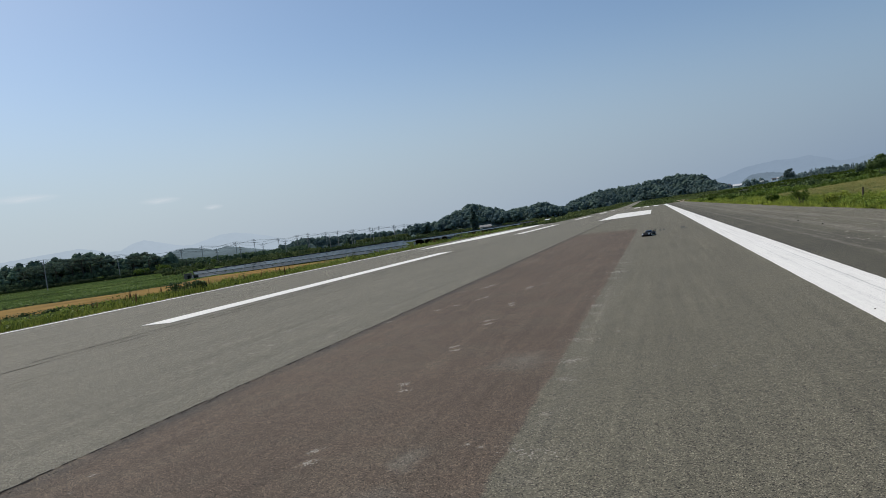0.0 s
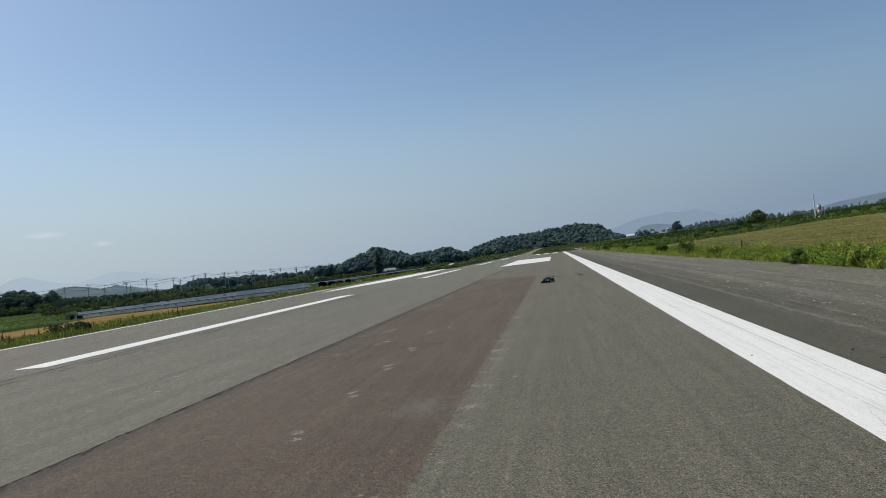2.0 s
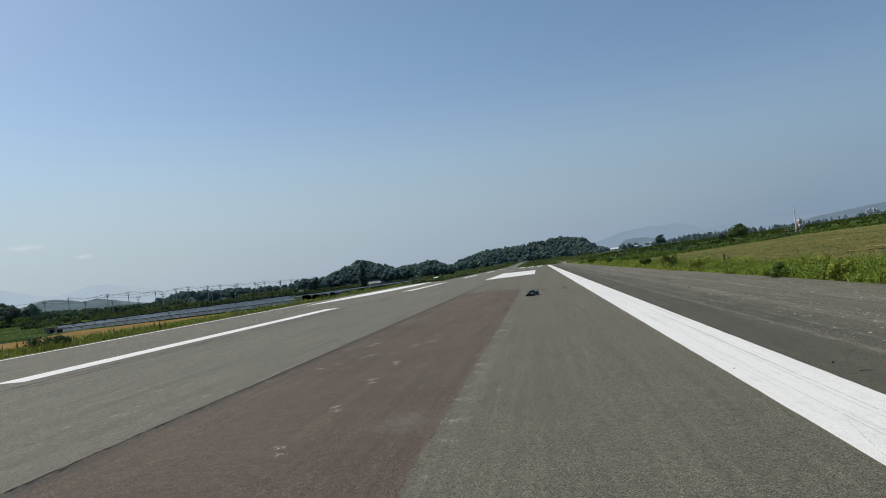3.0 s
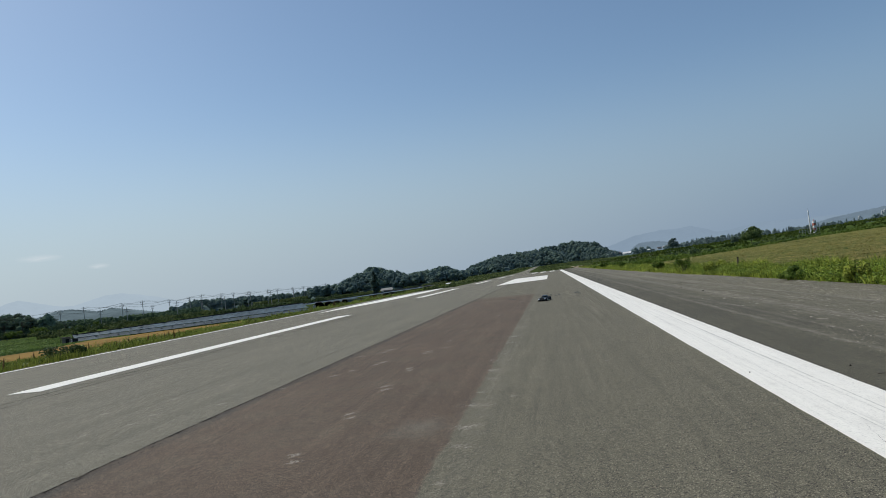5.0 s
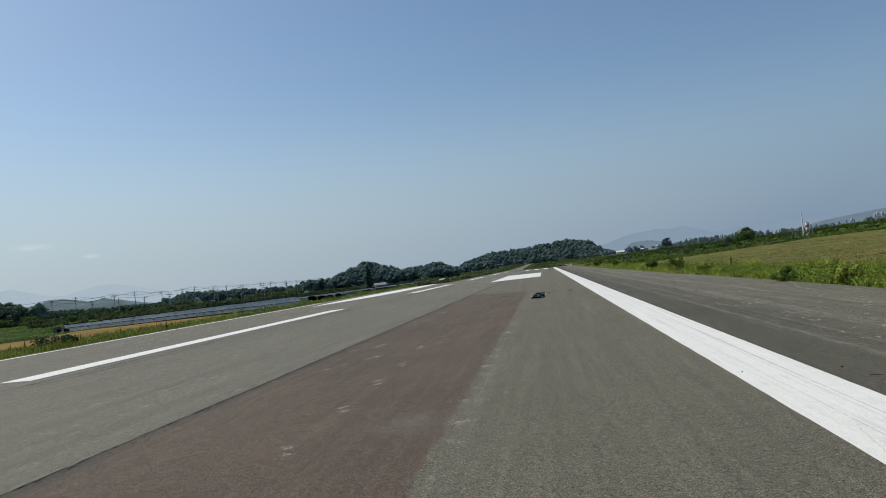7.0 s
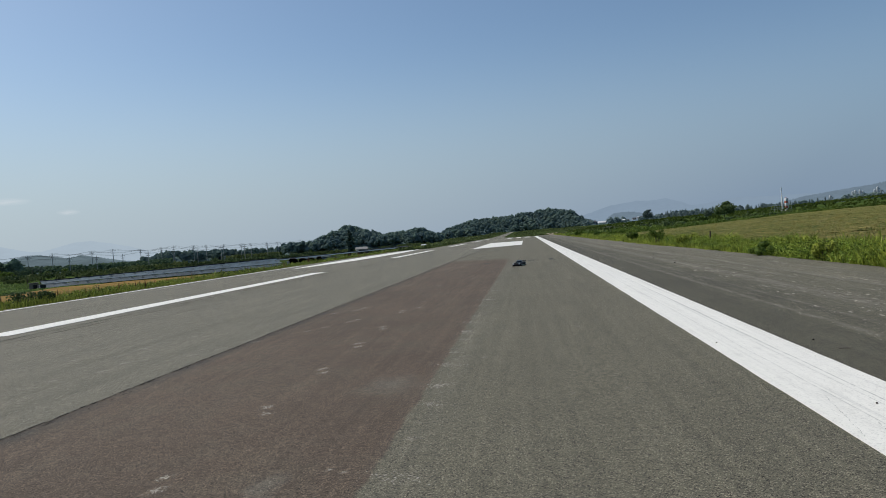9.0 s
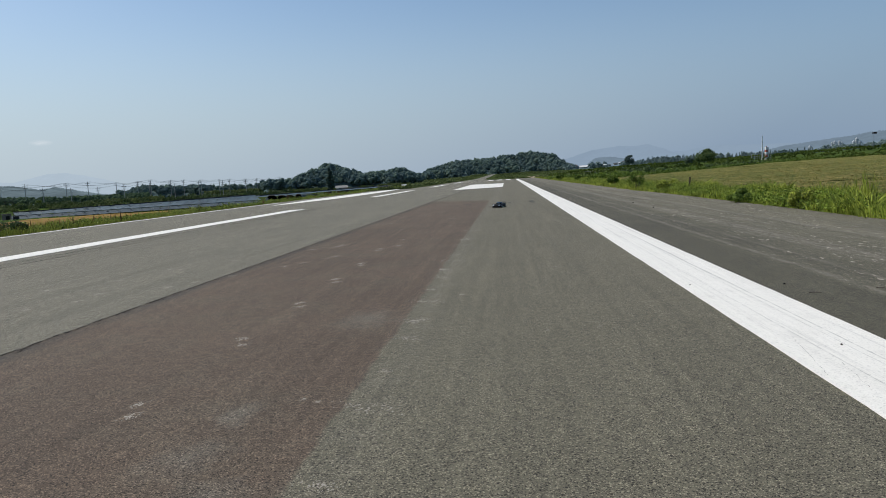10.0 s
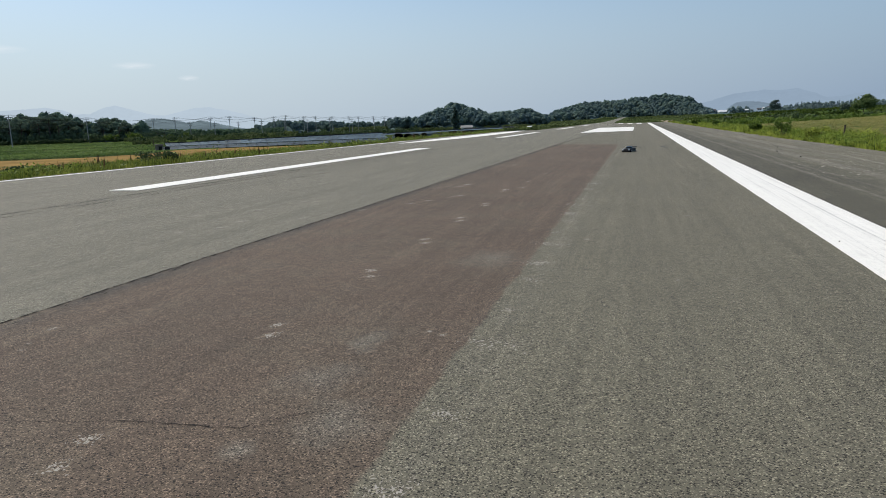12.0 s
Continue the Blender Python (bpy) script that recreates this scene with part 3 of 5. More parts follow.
def blades(name, pts, height, width, count, mat, seed, lean=0.45, label="", category="grass"):
    """Tufts of narrow bent blades at the points given (x, y, z, size), one mesh."""
    rng = np.random.RandomState(seed)
    p = np.repeat(np.asarray(pts, float), count, axis=0)
    n = len(p)
    a = rng.uniform(0, 2 * np.pi, n)
    r = rng.uniform(0, 0.16, n) * p[:, 3]
    foot = p[:, :3] + np.stack([np.cos(a) * r, np.sin(a) * r, -0.03 + 0 * r], -1)
    h = height * p[:, 3] * rng.uniform(0.5, 1.15, n)
    w = width * p[:, 3] * rng.uniform(0.6, 1.3, n)
    out = np.stack([np.cos(a), np.sin(a), 0 * a], -1)
    b = rng.uniform(0, 2 * np.pi, n)
    side = np.stack([np.cos(b), np.sin(b), 0 * b], -1)
    up = np.array([0, 0, 1.0])
    bend = rng.uniform(0.1, 1.0, n) * lean
    mid = foot + up * (h * 0.6)[:, None] + out * (h * bend * 0.35)[:, None]
    tip = foot + up * h[:, None] + out * (h * bend)[:, None]
    v = np.stack([foot - side * w[:, None] * 0.5, foot + side * w[:, None] * 0.5, mid + side * w[:, None] * 0.42, mid - side * w[:, None] * 0.42, tip], 1).reshape(-1, 3)
    k = np.arange(n)[:, None] * 5
    quads = (k + np.array([[0, 1, 2, 3]])).tolist()
    tris = (k + np.array([[3, 2, 4]])).tolist()
    ob = raw(name, v.tolist(), quads + tris, mat)
    return tagged(ob, label, category, kind="stuff")


def leaf_cloud(rng, centres, radii, count, size, facing=0.75):
    """Small tilted leaf clumps through ellipsoids, denser towards their skin; arrays of corners, four a clump."""
    c = np.repeat(np.asarray(centres, float), count, axis=0)
    r = np.repeat(np.asarray(radii, float), count, axis=0)
    n = len(c)
    d = rng.normal(size=(n, 3))
    d /= np.linalg.norm(d, axis=1, keepdims=True)
    p = c + d * r * (rng.uniform(0.25, 1.0, (n, 1)) ** 0.45)
    u = rng.normal(size=(n, 3))
    u -= facing * (u * d).sum(1, keepdims=True) * d
    u /= np.linalg.norm(u, axis=1, keepdims=True)
    w = np.cross(u, d + (1.2 - facing) * 0.66 * rng.normal(size=(n, 3)))
    w /= np.linalg.norm(w, axis=1, keepdims=True) + 1e-6
    s = size * rng.uniform(0.55, 1.3, (n, 1))
    return np.stack([p - u * s, p - w * s * 0.7, p + u * s, p + w * s * 0.7], 1).reshape(-1, 3)


BALL = bmesh.new()
bmesh.ops.create_icosphere(BALL, subdivisions=1, radius=1.08)
BALL_V, BALL_F = np.array([v.co for v in BALL.verts]), np.array([[v.index for v in f.verts] for f in BALL.faces])
BALL.free()


def crown_mass(name, rng, centres, radii, per, leaf, mat, tones):
    """Crowns seen from afar: dented lobes run together, their skin broken up by loose leaf clumps."""
    c, r = np.asarray(centres, float), np.asarray(radii, float)
    n, k = len(c), len(BALL_V)
    dents = 1 + 0.3 * rng.uniform(-1, 1, (n, k, 1))
    v = (c[:, None] + r[:, None] * BALL_V[None] * dents * 0.72).reshape(-1, 3)
    f = (np.arange(n)[:, None, None] * k + BALL_F[None]).reshape(-1, 3)
    loose = leaf_cloud(rng, c, r * 1.12, per, leaf, 0.8)
    q = len(v) + np.arange(len(loose) // 4)[:, None] * 4 + np.arange(4)[None]
    ob = raw(name, v.tolist() + loose.tolist(), f.tolist() + q.tolist(), mat)
    ob.data.attributes.new("crown", "FLOAT", "FACE").data.foreach_set("value", np.concatenate([np.repeat(tones, len(BALL_F)), np.repeat(tones, per)]).astype(np.float32))
    return ob


def cloud_object(name, corners, mat, parent=None, label="", crown=None):
    n = len(corners) // 4
    ob = raw(name, corners.tolist(), (np.arange(n)[:, None] * 4 + np.arange(4)[None]).tolist(), mat, parent, label)
    if crown is not None:
        ob.data.attributes.new("crown", "FLOAT", "FACE").data.foreach_set("value", np.asarray(crown, np.float32))
    return ob


def verge_points(n, x0, x1, y0, y1, seed, near=True, size=(0.6, 1.2)):
    """Scattered feet, closer together where the camera is near."""
    rng = np.random.RandomState(seed)
    u = rng.uniform(0, 1, n)
    y = y0 * (y1 / y0) ** u if near else y0 + (y1 - y0) * u
    x = rng.uniform(x0, x1, n)
    patch = np.array([noise.noise((a * 0.35, b * 0.16, seed)) for a, b in zip(x, y)])
    s = rng.uniform(size[0], size[1], n) * (1 + 0.5 * patch)
    return [(a, b, ground_z(a, b), c) for a, b, c in zip(x, y, s)]


bank = [p for p in verge_points(18000, -27.5, -20.2, 14, 260, 1, size=(0.5, 1.2)) if p[0] < -21.0 + 0.4 * smoothstep(p[1], 55, 75) + 0.1 * math.sin(p[1] * 0.9) * math.sin(p[1] * 0.31)]
bank = [(a, b, c, d * (1 - 0.62 * smoothstep(b, 35, 56))) for a, b, c, d in bank]
blades("verge_grass", bank, 0.4, 0.022, 6, M_GRASS_L, 1, label="tall uncut yellow-green grass along the runway")
tongue = [p for p in verge_points(5200, -22, -15.2, 108, 236, 12, size=(0.5, 1.1)) if p[0] < -21.0 + 5.6 * smoothstep(p[1], 108, 126)]
blades("runway_grass", tongue, 0.3, 0.06, 4, M_SHRUB, 12, label="green grass grown over the far runway edge")

def mound(x, y):
    """Weeds grow in clumps a metre or two across, with lower growth between."""
    return 0.68 + 1.0 * max(0.0, noise.noise((x * 0.8, y * 0.5, 21.0)) + 0.1)


weeds = [(p[0], p[1], p[2], p[3] * mound(p[0], p[1])) for p in verge_points(15000, 8.15, 12.8, 14, 240, 2, size=(0.5, 1.3)) if p[0] > 9.1 - 0.6 * smoothstep(p[1], 25, 60) + 0.22 * noise.noise((p[1] * 0.35, 3.0, 1.0)) + 0.2 * noise.noise((p[1] * 2.1, 9.0, 1.0))]
blades("verge_weeds", weeds, 0.4, 0.028, 7, M_GRASS_R, 2, 0.8, label="lush green weeds along the asphalt shoulder", category="weeds")


def in_crop(x, y):
    """The crop's plot: its far side slants away from the runway; paths cross it."""
    if y > min(80 + 1.55 * x, 146 + 0.6 * x):
        return False
    return not (abs(y - 40.2 - 0.25 * math.sin(x * 0.9)) < 0.4 + 0.2 * math.sin(x * 2.3) and x > 15.2) and not (43.0 < x < 45.0 and y > 95)


cx_, cy_ = np.concatenate([np.linspace(12.2, 40, 112), np.linspace(40.8, 112, 90)]), 16 * (214 / 16) ** np.linspace(0, 1, 210)
cn = len(cx_)
cv = [(x, y, ground_z(x, y) + 0.2 + 0.05 * noise.noise((x * 1.7, y * 1.7, 2)) + 0.03 * noise.noise((x * 5.0, y * 5.0, 6))) for y in cy_ for x in cx_]
cf = [(j * cn + i, j * cn + i + 1, (j + 1) * cn + i + 1, (j + 1) * cn + i) for j in range(len(cy_) - 1) for i in range(cn - 1)
      if in_crop((cx_[i] + cx_[i + 1]) / 2, (cy_[j] + cy_[j + 1]) / 2)]
tagged(raw("crop", cv, cf, M_CROPTOP, smooth=True), "dense ripening yellow-brown crop in rows", "crop", kind="stuff")
crop = [p for p in verge_points(30000, 12.0, 112, 16, 214, 3, size=(0.85, 1.1)) if in_crop(p[0], p[1])]
ears = np.array(crop[::2])
tagged(cloud_object("crop_ears", leaf_cloud(np.random.RandomState(33), ears[:, :3] + np.array((0, 0, 0.22)), np.tile((0.2, 0.2, 0.05), (len(ears), 1)), 4, 0.05), M_EAR), "yellow-brown ripening ears above the crop", "crop", kind="stuff")
blades("crop_field", crop, 0.3, 0.035, 4, M_CROP, 3, 0.9, label="ripening yellowish-green crop field", category="crop")

# ripe grain beyond the bank
fv, ff = [], []
for j in range(9):
    for i in range(31):
        deg = 62 - 39 * i / 30
        near_d = 79 + 3 * smoothstep(-deg, -46, -30)
        az, d = radians(deg), near_d + (23 + 19 * smoothstep(-deg, -39, -36)) * j / 8
        x, y = -math.sin(az) * d, math.cos(az) * d
        fv.append((x, y, -1.62 if j in (0, 8) or i in (0, 30) else -1.3 + 0.08 * noise.noise((x * 0.2, y * 0.2, 0))))
for j in range(8):
    for i in range(30):
        ff.append((j * 31 + i, j * 31 + i + 1, (j + 1) * 31 + i + 1, (j + 1) * 31 + i))
tagged(raw("grain_field", fv, ff, M_STUBBLE), "golden ripe grain field below the runway bank", "field", kind="stuff")


fr = np.random.RandomState(77)
px = np.concatenate([fr.uniform(-44, -22.6, 1500), fr.uniform(9.6, 34, 900), fr.uniform(-60, 20, 2600), fr.uniform(-22, -16, 420)])
py = np.concatenate([fr.uniform(175, 560, 1500), fr.uniform(190, 520, 900), fr.uniform(232, 640, 2600), fr.uniform(116, 232, 420)])
free = (py < 226) | (px < -15.8) | (px > -4.5) | ((py > 300) & (px > -7))
px, py = px[free], py[free]
keep = np.array([noise.noise((a * 0.05, b * 0.02, 4)) > -0.12 for a, b in zip(px, py)])
px, py = px[keep], py[keep]
hh = fr.uniform(0.25, 1.0, len(px)) * np.where((px > -24) & (px < 14), 0.6, 1.0)
cen = np.stack([px, py, np.array([ground_z(a, b) for a, b in zip(px, py)]) + hh * 0.6], -1)
tagged(cloud_object("verge_shrubs", leaf_cloud(fr, cen, np.stack([hh * 1.1, hh * 1.1, hh * 0.7], -1), 12, 0.26), M_SHRUB), "low green shrubs beside the far runway", "shrubs", kind="stuff")


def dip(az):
    """Degrees far things are lowered to either side, to offset the lens's edge distortion."""
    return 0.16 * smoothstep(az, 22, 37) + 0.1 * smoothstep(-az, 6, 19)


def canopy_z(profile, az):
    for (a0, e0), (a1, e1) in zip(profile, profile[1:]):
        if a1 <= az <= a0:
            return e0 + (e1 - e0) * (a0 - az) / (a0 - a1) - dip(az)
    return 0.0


def wooded_hill(profile, dist, depth, tree, count, leaf, per, mat, seed, label, base=-1.6, clumpy=0.0, floor=M_FLOOR, broad=1.0, massed=False):
    """A low hill as a mesh, and the woods on it as one mass of many small crowns. profile: degrees to the left and the height of the
    wood's outline in degrees, from left to right."""
    rng = np.random.RandomState(seed)
    a0, a1 = profile[0][0], profile[-1][0]
    n, rows = (150, 13) if massed else (60, 9)

    def top(az, k):
        crest = 1.56 + dist * math.tan(radians(canopy_z(profile, az))) - tree * (0.92 if massed else 0.85)
        return base + max(0.0, crest - base) * math.sin(math.pi * min(1, max(0, k))) ** 0.8

    vs, fs = [], []
    for j in range(rows):
        for i in range(n + 1):
            az, d = a0 + (a1 - a0) * i / n, dist + depth * (j / (rows - 1) - 0.5)
            vs.append((-math.sin(radians(az)) * d, math.cos(radians(az)) * d, top(az, j / (rows - 1)) - 0.3 + (tree * (0.3 + 0.25 * noise.noise((az * 2.3, d * 0.07, seed))) if massed and 0 < j < rows - 1 else 0.0)))
    for j in range(rows - 1):
        for i in range(n):
            fs.append((j * (n + 1) + i, j * (n + 1) + i + 1, (j + 1) * (n + 1) + i + 1, (j + 1) * (n + 1) + i))
    tagged(raw("hill", vs, fs, floor, smooth=True), "low hill rising from the plain", "hill", kind="structure")
    cs, rs, tones = [], [], []
    for _ in range(count):
        az, k = rng.uniform(a1, a0), rng.uniform(0.0, 0.62)
        d = dist + depth * (k - 0.5)
        z = top(az, k)
        h = tree * rng.uniform(0.6, 1.15)
        if clumpy:
            n0 = noise.noise((az * 0.9, d * 0.03, seed))
            if n0 < -clumpy * 0.3:
                continue
            h *= 1 - clumpy * 0.5 + clumpy * 1.2 * max(0.0, n0 + 0.2) * rng.uniform(0.5, 1.3)
        x, y = -math.sin(radians(az)) * d, math.cos(radians(az)) * d
        wide = h * rng.uniform(0.3, 0.48) * broad
        tone = rng.uniform(0, 1)
        lobes = 9 if massed else 5
        for q in range(lobes):
            turn_, up = rng.uniform(0, 6.28), q / (lobes - 1)
            out = wide * 0.68 * math.sqrt(1 - up ** 2) * rng.uniform(0.6, 1.1)
            cs.append((x + math.cos(turn_) * out, y + math.sin(turn_) * out, z + h * (0.42 + 0.42 * up + rng.uniform(-0.05, 0.05))))
            s = (0.46 if massed else 0.54) * rng.uniform(0.75, 1.2)
            rs.append((wide * s, wide * s, h * (0.19 if massed else 0.22)))
            tones.append(tone + rng.uniform(-0.15, 0.15))
    if massed:
        woods = crown_mass("woods", rng, cs, rs, per // 2, leaf, mat, tones)
    else:
        woods = cloud_object("woods", leaf_cloud(rng, cs, rs, per, leaf, 0.95), mat, crown=np.repeat(tones, per))
    tagged(woods, label, "woods", kind="stuff")


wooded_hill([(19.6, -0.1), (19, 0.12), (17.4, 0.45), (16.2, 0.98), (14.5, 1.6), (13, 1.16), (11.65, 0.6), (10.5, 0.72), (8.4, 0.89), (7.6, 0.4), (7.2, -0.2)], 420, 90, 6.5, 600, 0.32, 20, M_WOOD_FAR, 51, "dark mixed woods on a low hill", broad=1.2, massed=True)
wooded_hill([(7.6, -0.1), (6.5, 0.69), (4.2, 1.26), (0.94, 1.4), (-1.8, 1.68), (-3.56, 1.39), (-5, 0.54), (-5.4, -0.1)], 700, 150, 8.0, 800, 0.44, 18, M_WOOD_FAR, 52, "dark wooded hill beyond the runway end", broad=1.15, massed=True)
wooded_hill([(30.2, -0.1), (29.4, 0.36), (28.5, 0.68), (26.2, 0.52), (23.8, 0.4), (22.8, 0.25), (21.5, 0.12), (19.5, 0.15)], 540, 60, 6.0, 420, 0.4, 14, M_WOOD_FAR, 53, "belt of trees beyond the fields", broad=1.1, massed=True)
wooded_hill([(39, -0.25), (36, -0.12), (30, -0.3), (24, -0.42), (20, -0.45), (17.4, -0.5)], 270, 90, 2.1, 660, 0.25, 10, M_HEDGE, 54, "belt of green shrubs between the fields", clumpy=0.6, floor=M_PLAIN)
wooded_hill([(-3.4, -0.4), (-5, 0.0), (-9, 0.2), (-12, 0.3), (-17, 0.46), (-24, 0.68), (-28, 0.78)], 400, 400, 1.1, 2800, 0.21, 8, M_SCRUB, 55, "green scrub rising beyond the crop field", base=0.0, clumpy=0.6, floor=M_PLAIN, broad=1.6)
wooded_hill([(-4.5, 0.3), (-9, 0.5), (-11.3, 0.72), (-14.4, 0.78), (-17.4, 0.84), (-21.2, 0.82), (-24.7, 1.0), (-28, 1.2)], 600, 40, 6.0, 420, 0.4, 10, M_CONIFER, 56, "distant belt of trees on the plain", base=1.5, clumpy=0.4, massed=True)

wooded_hill([(52, 1.1), (47, 1.45), (44.4, 1.64), (42.7, 1.36), (41.5, 0.78), (40.7, 1.32), (39.4, 0.95), (38.5, 0.35), (38.0, 0.1)], 334, 34, 7.0, 240, 0.3, 26, M_PINE, 57, "dense dark grove of pines beyond the green field", broad=1.0, massed=True)
wooded_hill([(39.5, 0.42), (37, 0.36), (34, 0.2), (31, 0.12), (28, 0.1)], 380, 120, 3.2, 620, 0.24, 12, M_THICKET, 61, "green thickets before the far ridge", broad=1.2, massed=True)
wooded_hill([(39.5, -0.2), (34, -0.2), (27, -0.2)], 250, 110, 1.2, 700, 0.2, 10, M_SHRUB, 63, "low light green scrub behind the shelters", clumpy=0.5, broad=1.4, floor=M_PLAIN)
wooded_hill([(24, -0.1), (21, -0.1), (18, -0.1)], 480, 90, 2.6, 320, 0.28, 18, M_SHRUB, 62, "low green scrub before the wooded hill", broad=1.4, floor=M_PLAIN)
wooded_hill([(19.5, -0.3), (14, -0.3), (8, -0.3)], 325, 40, 1.7, 520, 0.2, 10, M_SHRUB, 64, "low green scrub at the foot of the wooded hill", clumpy=0.4, broad=1.4, floor=M_PLAIN)
wooded_hill([(54, -0.2), (44, -0.15), (36, -0.2)], 305, 14, 1.3, 420, 0.2, 14, M_HEDGE, 58, "low hedge before the pine grove", floor=M_PLAIN)
wooded_hill([(53, 0.2), (44, 0.3), (41.5, 0.1), (39, 0.1), (37.4, -0.15)], 318, 16, 3.2, 420, 0.3, 16, M_THICKET, 60, "dark undergrowth at the foot of the pines", floor=M_PLAIN)
fp = np.random.RandomState(59)
az, dd = np.radians(fp.uniform(33, 56, 16000)), 112 * (305 / 112) ** fp.uniform(0, 1, 16000)
low = np.stack([-np.sin(az) * dd, np.cos(az) * dd, -1.5 + 0 * dd], -1)
rows_ = np.sin(dd * 0.21) + 0.5 * np.sin(dd * 0.063) > fp.uniform(-1.5, 1.0, 16000)
low = low[rows_]
tagged(cloud_object("field_plants", leaf_cloud(fp, low, np.tile((0.7, 0.7, 0.16), (len(low), 1)), 6, 0.13), M_FIELD), "rows of low green plants in the field", "crop", kind="stuff")


def margin(name, route, spread, high, leaf, per, count, mat, seed, label):
    """A line of low growth along a route of (degrees to the left, distance)."""
    rng = np.random.RandomState(seed)
    cs, rs = [], []
    for _ in range(count):
        u = rng.uniform(0, len(route) - 1.001)
        (a0, d0), (a1, d1) = route[int(u)], route[int(u) + 1]
        az, d = radians(a0 + (a1 - a0) * (u % 1)), d0 + (d1 - d0) * (u % 1) + abs(rng.normal()) * spread
        x, y = -math.sin(az) * d, math.cos(az) * d
        lump = 0.75 + 0.9 * noise.noise((x * 0.06, y * 0.06, seed))
        h = high * rng.uniform(0.4, 1.0) * max(0.3, lump)
        cs.append((x, y, ground_z(x, y) + h * 0.5))
        rs.append((h * 0.9, h * 0.9, h * 0.6))
    tagged(cloud_object(name, leaf_cloud(rng, cs, rs, per, leaf), mat), label, "scrub", kind="stuff")


margin("field_margin", [(-3.2, 150), (-8, 118), (-13, 130), (-19.6, 190), (-25.5, 226), (-29, 240)], 9.0, 1.1, 0.2, 14, 900, M_BUSH, 91, "low green scrub along the far edge of the crop")
margin("field_margin", [(-9, 135), (-13, 150), (-19.6, 212), (-25.5, 245), (-29, 260)], 3.0, 1.5, 0.24, 16, 260, M_HEDGE, 92, "dark green scrub behind the crop field")
margin("grain_margin", [(58, 77), (47, 78), (42, 78.5), (38, 79.5), (30, 80.5), (24, 81)], 0.5, 0.45, 0.08, 14, 700, M_HEDGE, 93, "dark green weeds along the grain field")
margin("grain_margin", [(58, 101), (47, 101.5), (42, 103), (39, 103), (38.2, 108)], 0.5, 0.5, 0.09, 12, 500, M_HEDGE, 94, "dark green weeds behind the grain field")


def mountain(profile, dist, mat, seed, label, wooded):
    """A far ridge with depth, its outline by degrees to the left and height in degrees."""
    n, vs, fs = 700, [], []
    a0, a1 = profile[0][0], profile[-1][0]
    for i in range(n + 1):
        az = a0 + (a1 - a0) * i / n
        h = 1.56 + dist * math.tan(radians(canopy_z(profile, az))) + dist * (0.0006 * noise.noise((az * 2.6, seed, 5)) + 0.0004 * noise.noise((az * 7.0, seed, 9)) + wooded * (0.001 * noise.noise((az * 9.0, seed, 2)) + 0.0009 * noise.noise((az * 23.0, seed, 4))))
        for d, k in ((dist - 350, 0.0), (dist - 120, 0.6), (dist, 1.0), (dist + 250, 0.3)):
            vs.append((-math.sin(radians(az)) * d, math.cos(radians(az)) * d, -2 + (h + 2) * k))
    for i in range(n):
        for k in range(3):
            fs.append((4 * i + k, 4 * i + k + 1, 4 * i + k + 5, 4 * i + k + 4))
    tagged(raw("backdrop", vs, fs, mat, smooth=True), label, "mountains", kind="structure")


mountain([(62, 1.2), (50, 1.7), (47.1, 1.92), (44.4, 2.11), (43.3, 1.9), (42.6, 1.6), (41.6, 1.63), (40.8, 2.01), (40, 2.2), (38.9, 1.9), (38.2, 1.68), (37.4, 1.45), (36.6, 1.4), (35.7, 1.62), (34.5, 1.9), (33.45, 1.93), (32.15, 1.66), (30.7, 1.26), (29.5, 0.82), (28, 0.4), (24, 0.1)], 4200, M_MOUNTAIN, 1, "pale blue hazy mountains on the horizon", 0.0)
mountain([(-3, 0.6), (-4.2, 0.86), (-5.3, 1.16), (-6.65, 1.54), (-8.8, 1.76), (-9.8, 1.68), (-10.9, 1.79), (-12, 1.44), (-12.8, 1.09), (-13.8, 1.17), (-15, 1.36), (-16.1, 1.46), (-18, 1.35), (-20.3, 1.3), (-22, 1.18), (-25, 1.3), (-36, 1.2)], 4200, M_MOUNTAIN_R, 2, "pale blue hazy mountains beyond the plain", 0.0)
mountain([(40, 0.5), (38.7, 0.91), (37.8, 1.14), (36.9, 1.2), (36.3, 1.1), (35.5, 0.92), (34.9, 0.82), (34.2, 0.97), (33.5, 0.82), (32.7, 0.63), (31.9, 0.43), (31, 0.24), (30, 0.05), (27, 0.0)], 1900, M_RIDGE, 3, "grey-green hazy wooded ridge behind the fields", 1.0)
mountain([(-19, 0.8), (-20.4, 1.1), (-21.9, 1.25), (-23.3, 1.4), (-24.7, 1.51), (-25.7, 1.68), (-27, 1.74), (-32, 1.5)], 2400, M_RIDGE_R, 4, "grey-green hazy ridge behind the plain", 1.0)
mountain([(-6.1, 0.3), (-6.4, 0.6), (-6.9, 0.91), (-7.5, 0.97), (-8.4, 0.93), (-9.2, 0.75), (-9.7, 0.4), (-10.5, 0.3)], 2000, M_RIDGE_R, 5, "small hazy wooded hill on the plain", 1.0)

# ---------------------------------------------------------------- wear on the paving
PAVED = bpy.data.objects["runway_strip"]
PAVED_L = bpy.data.objects["runway"]


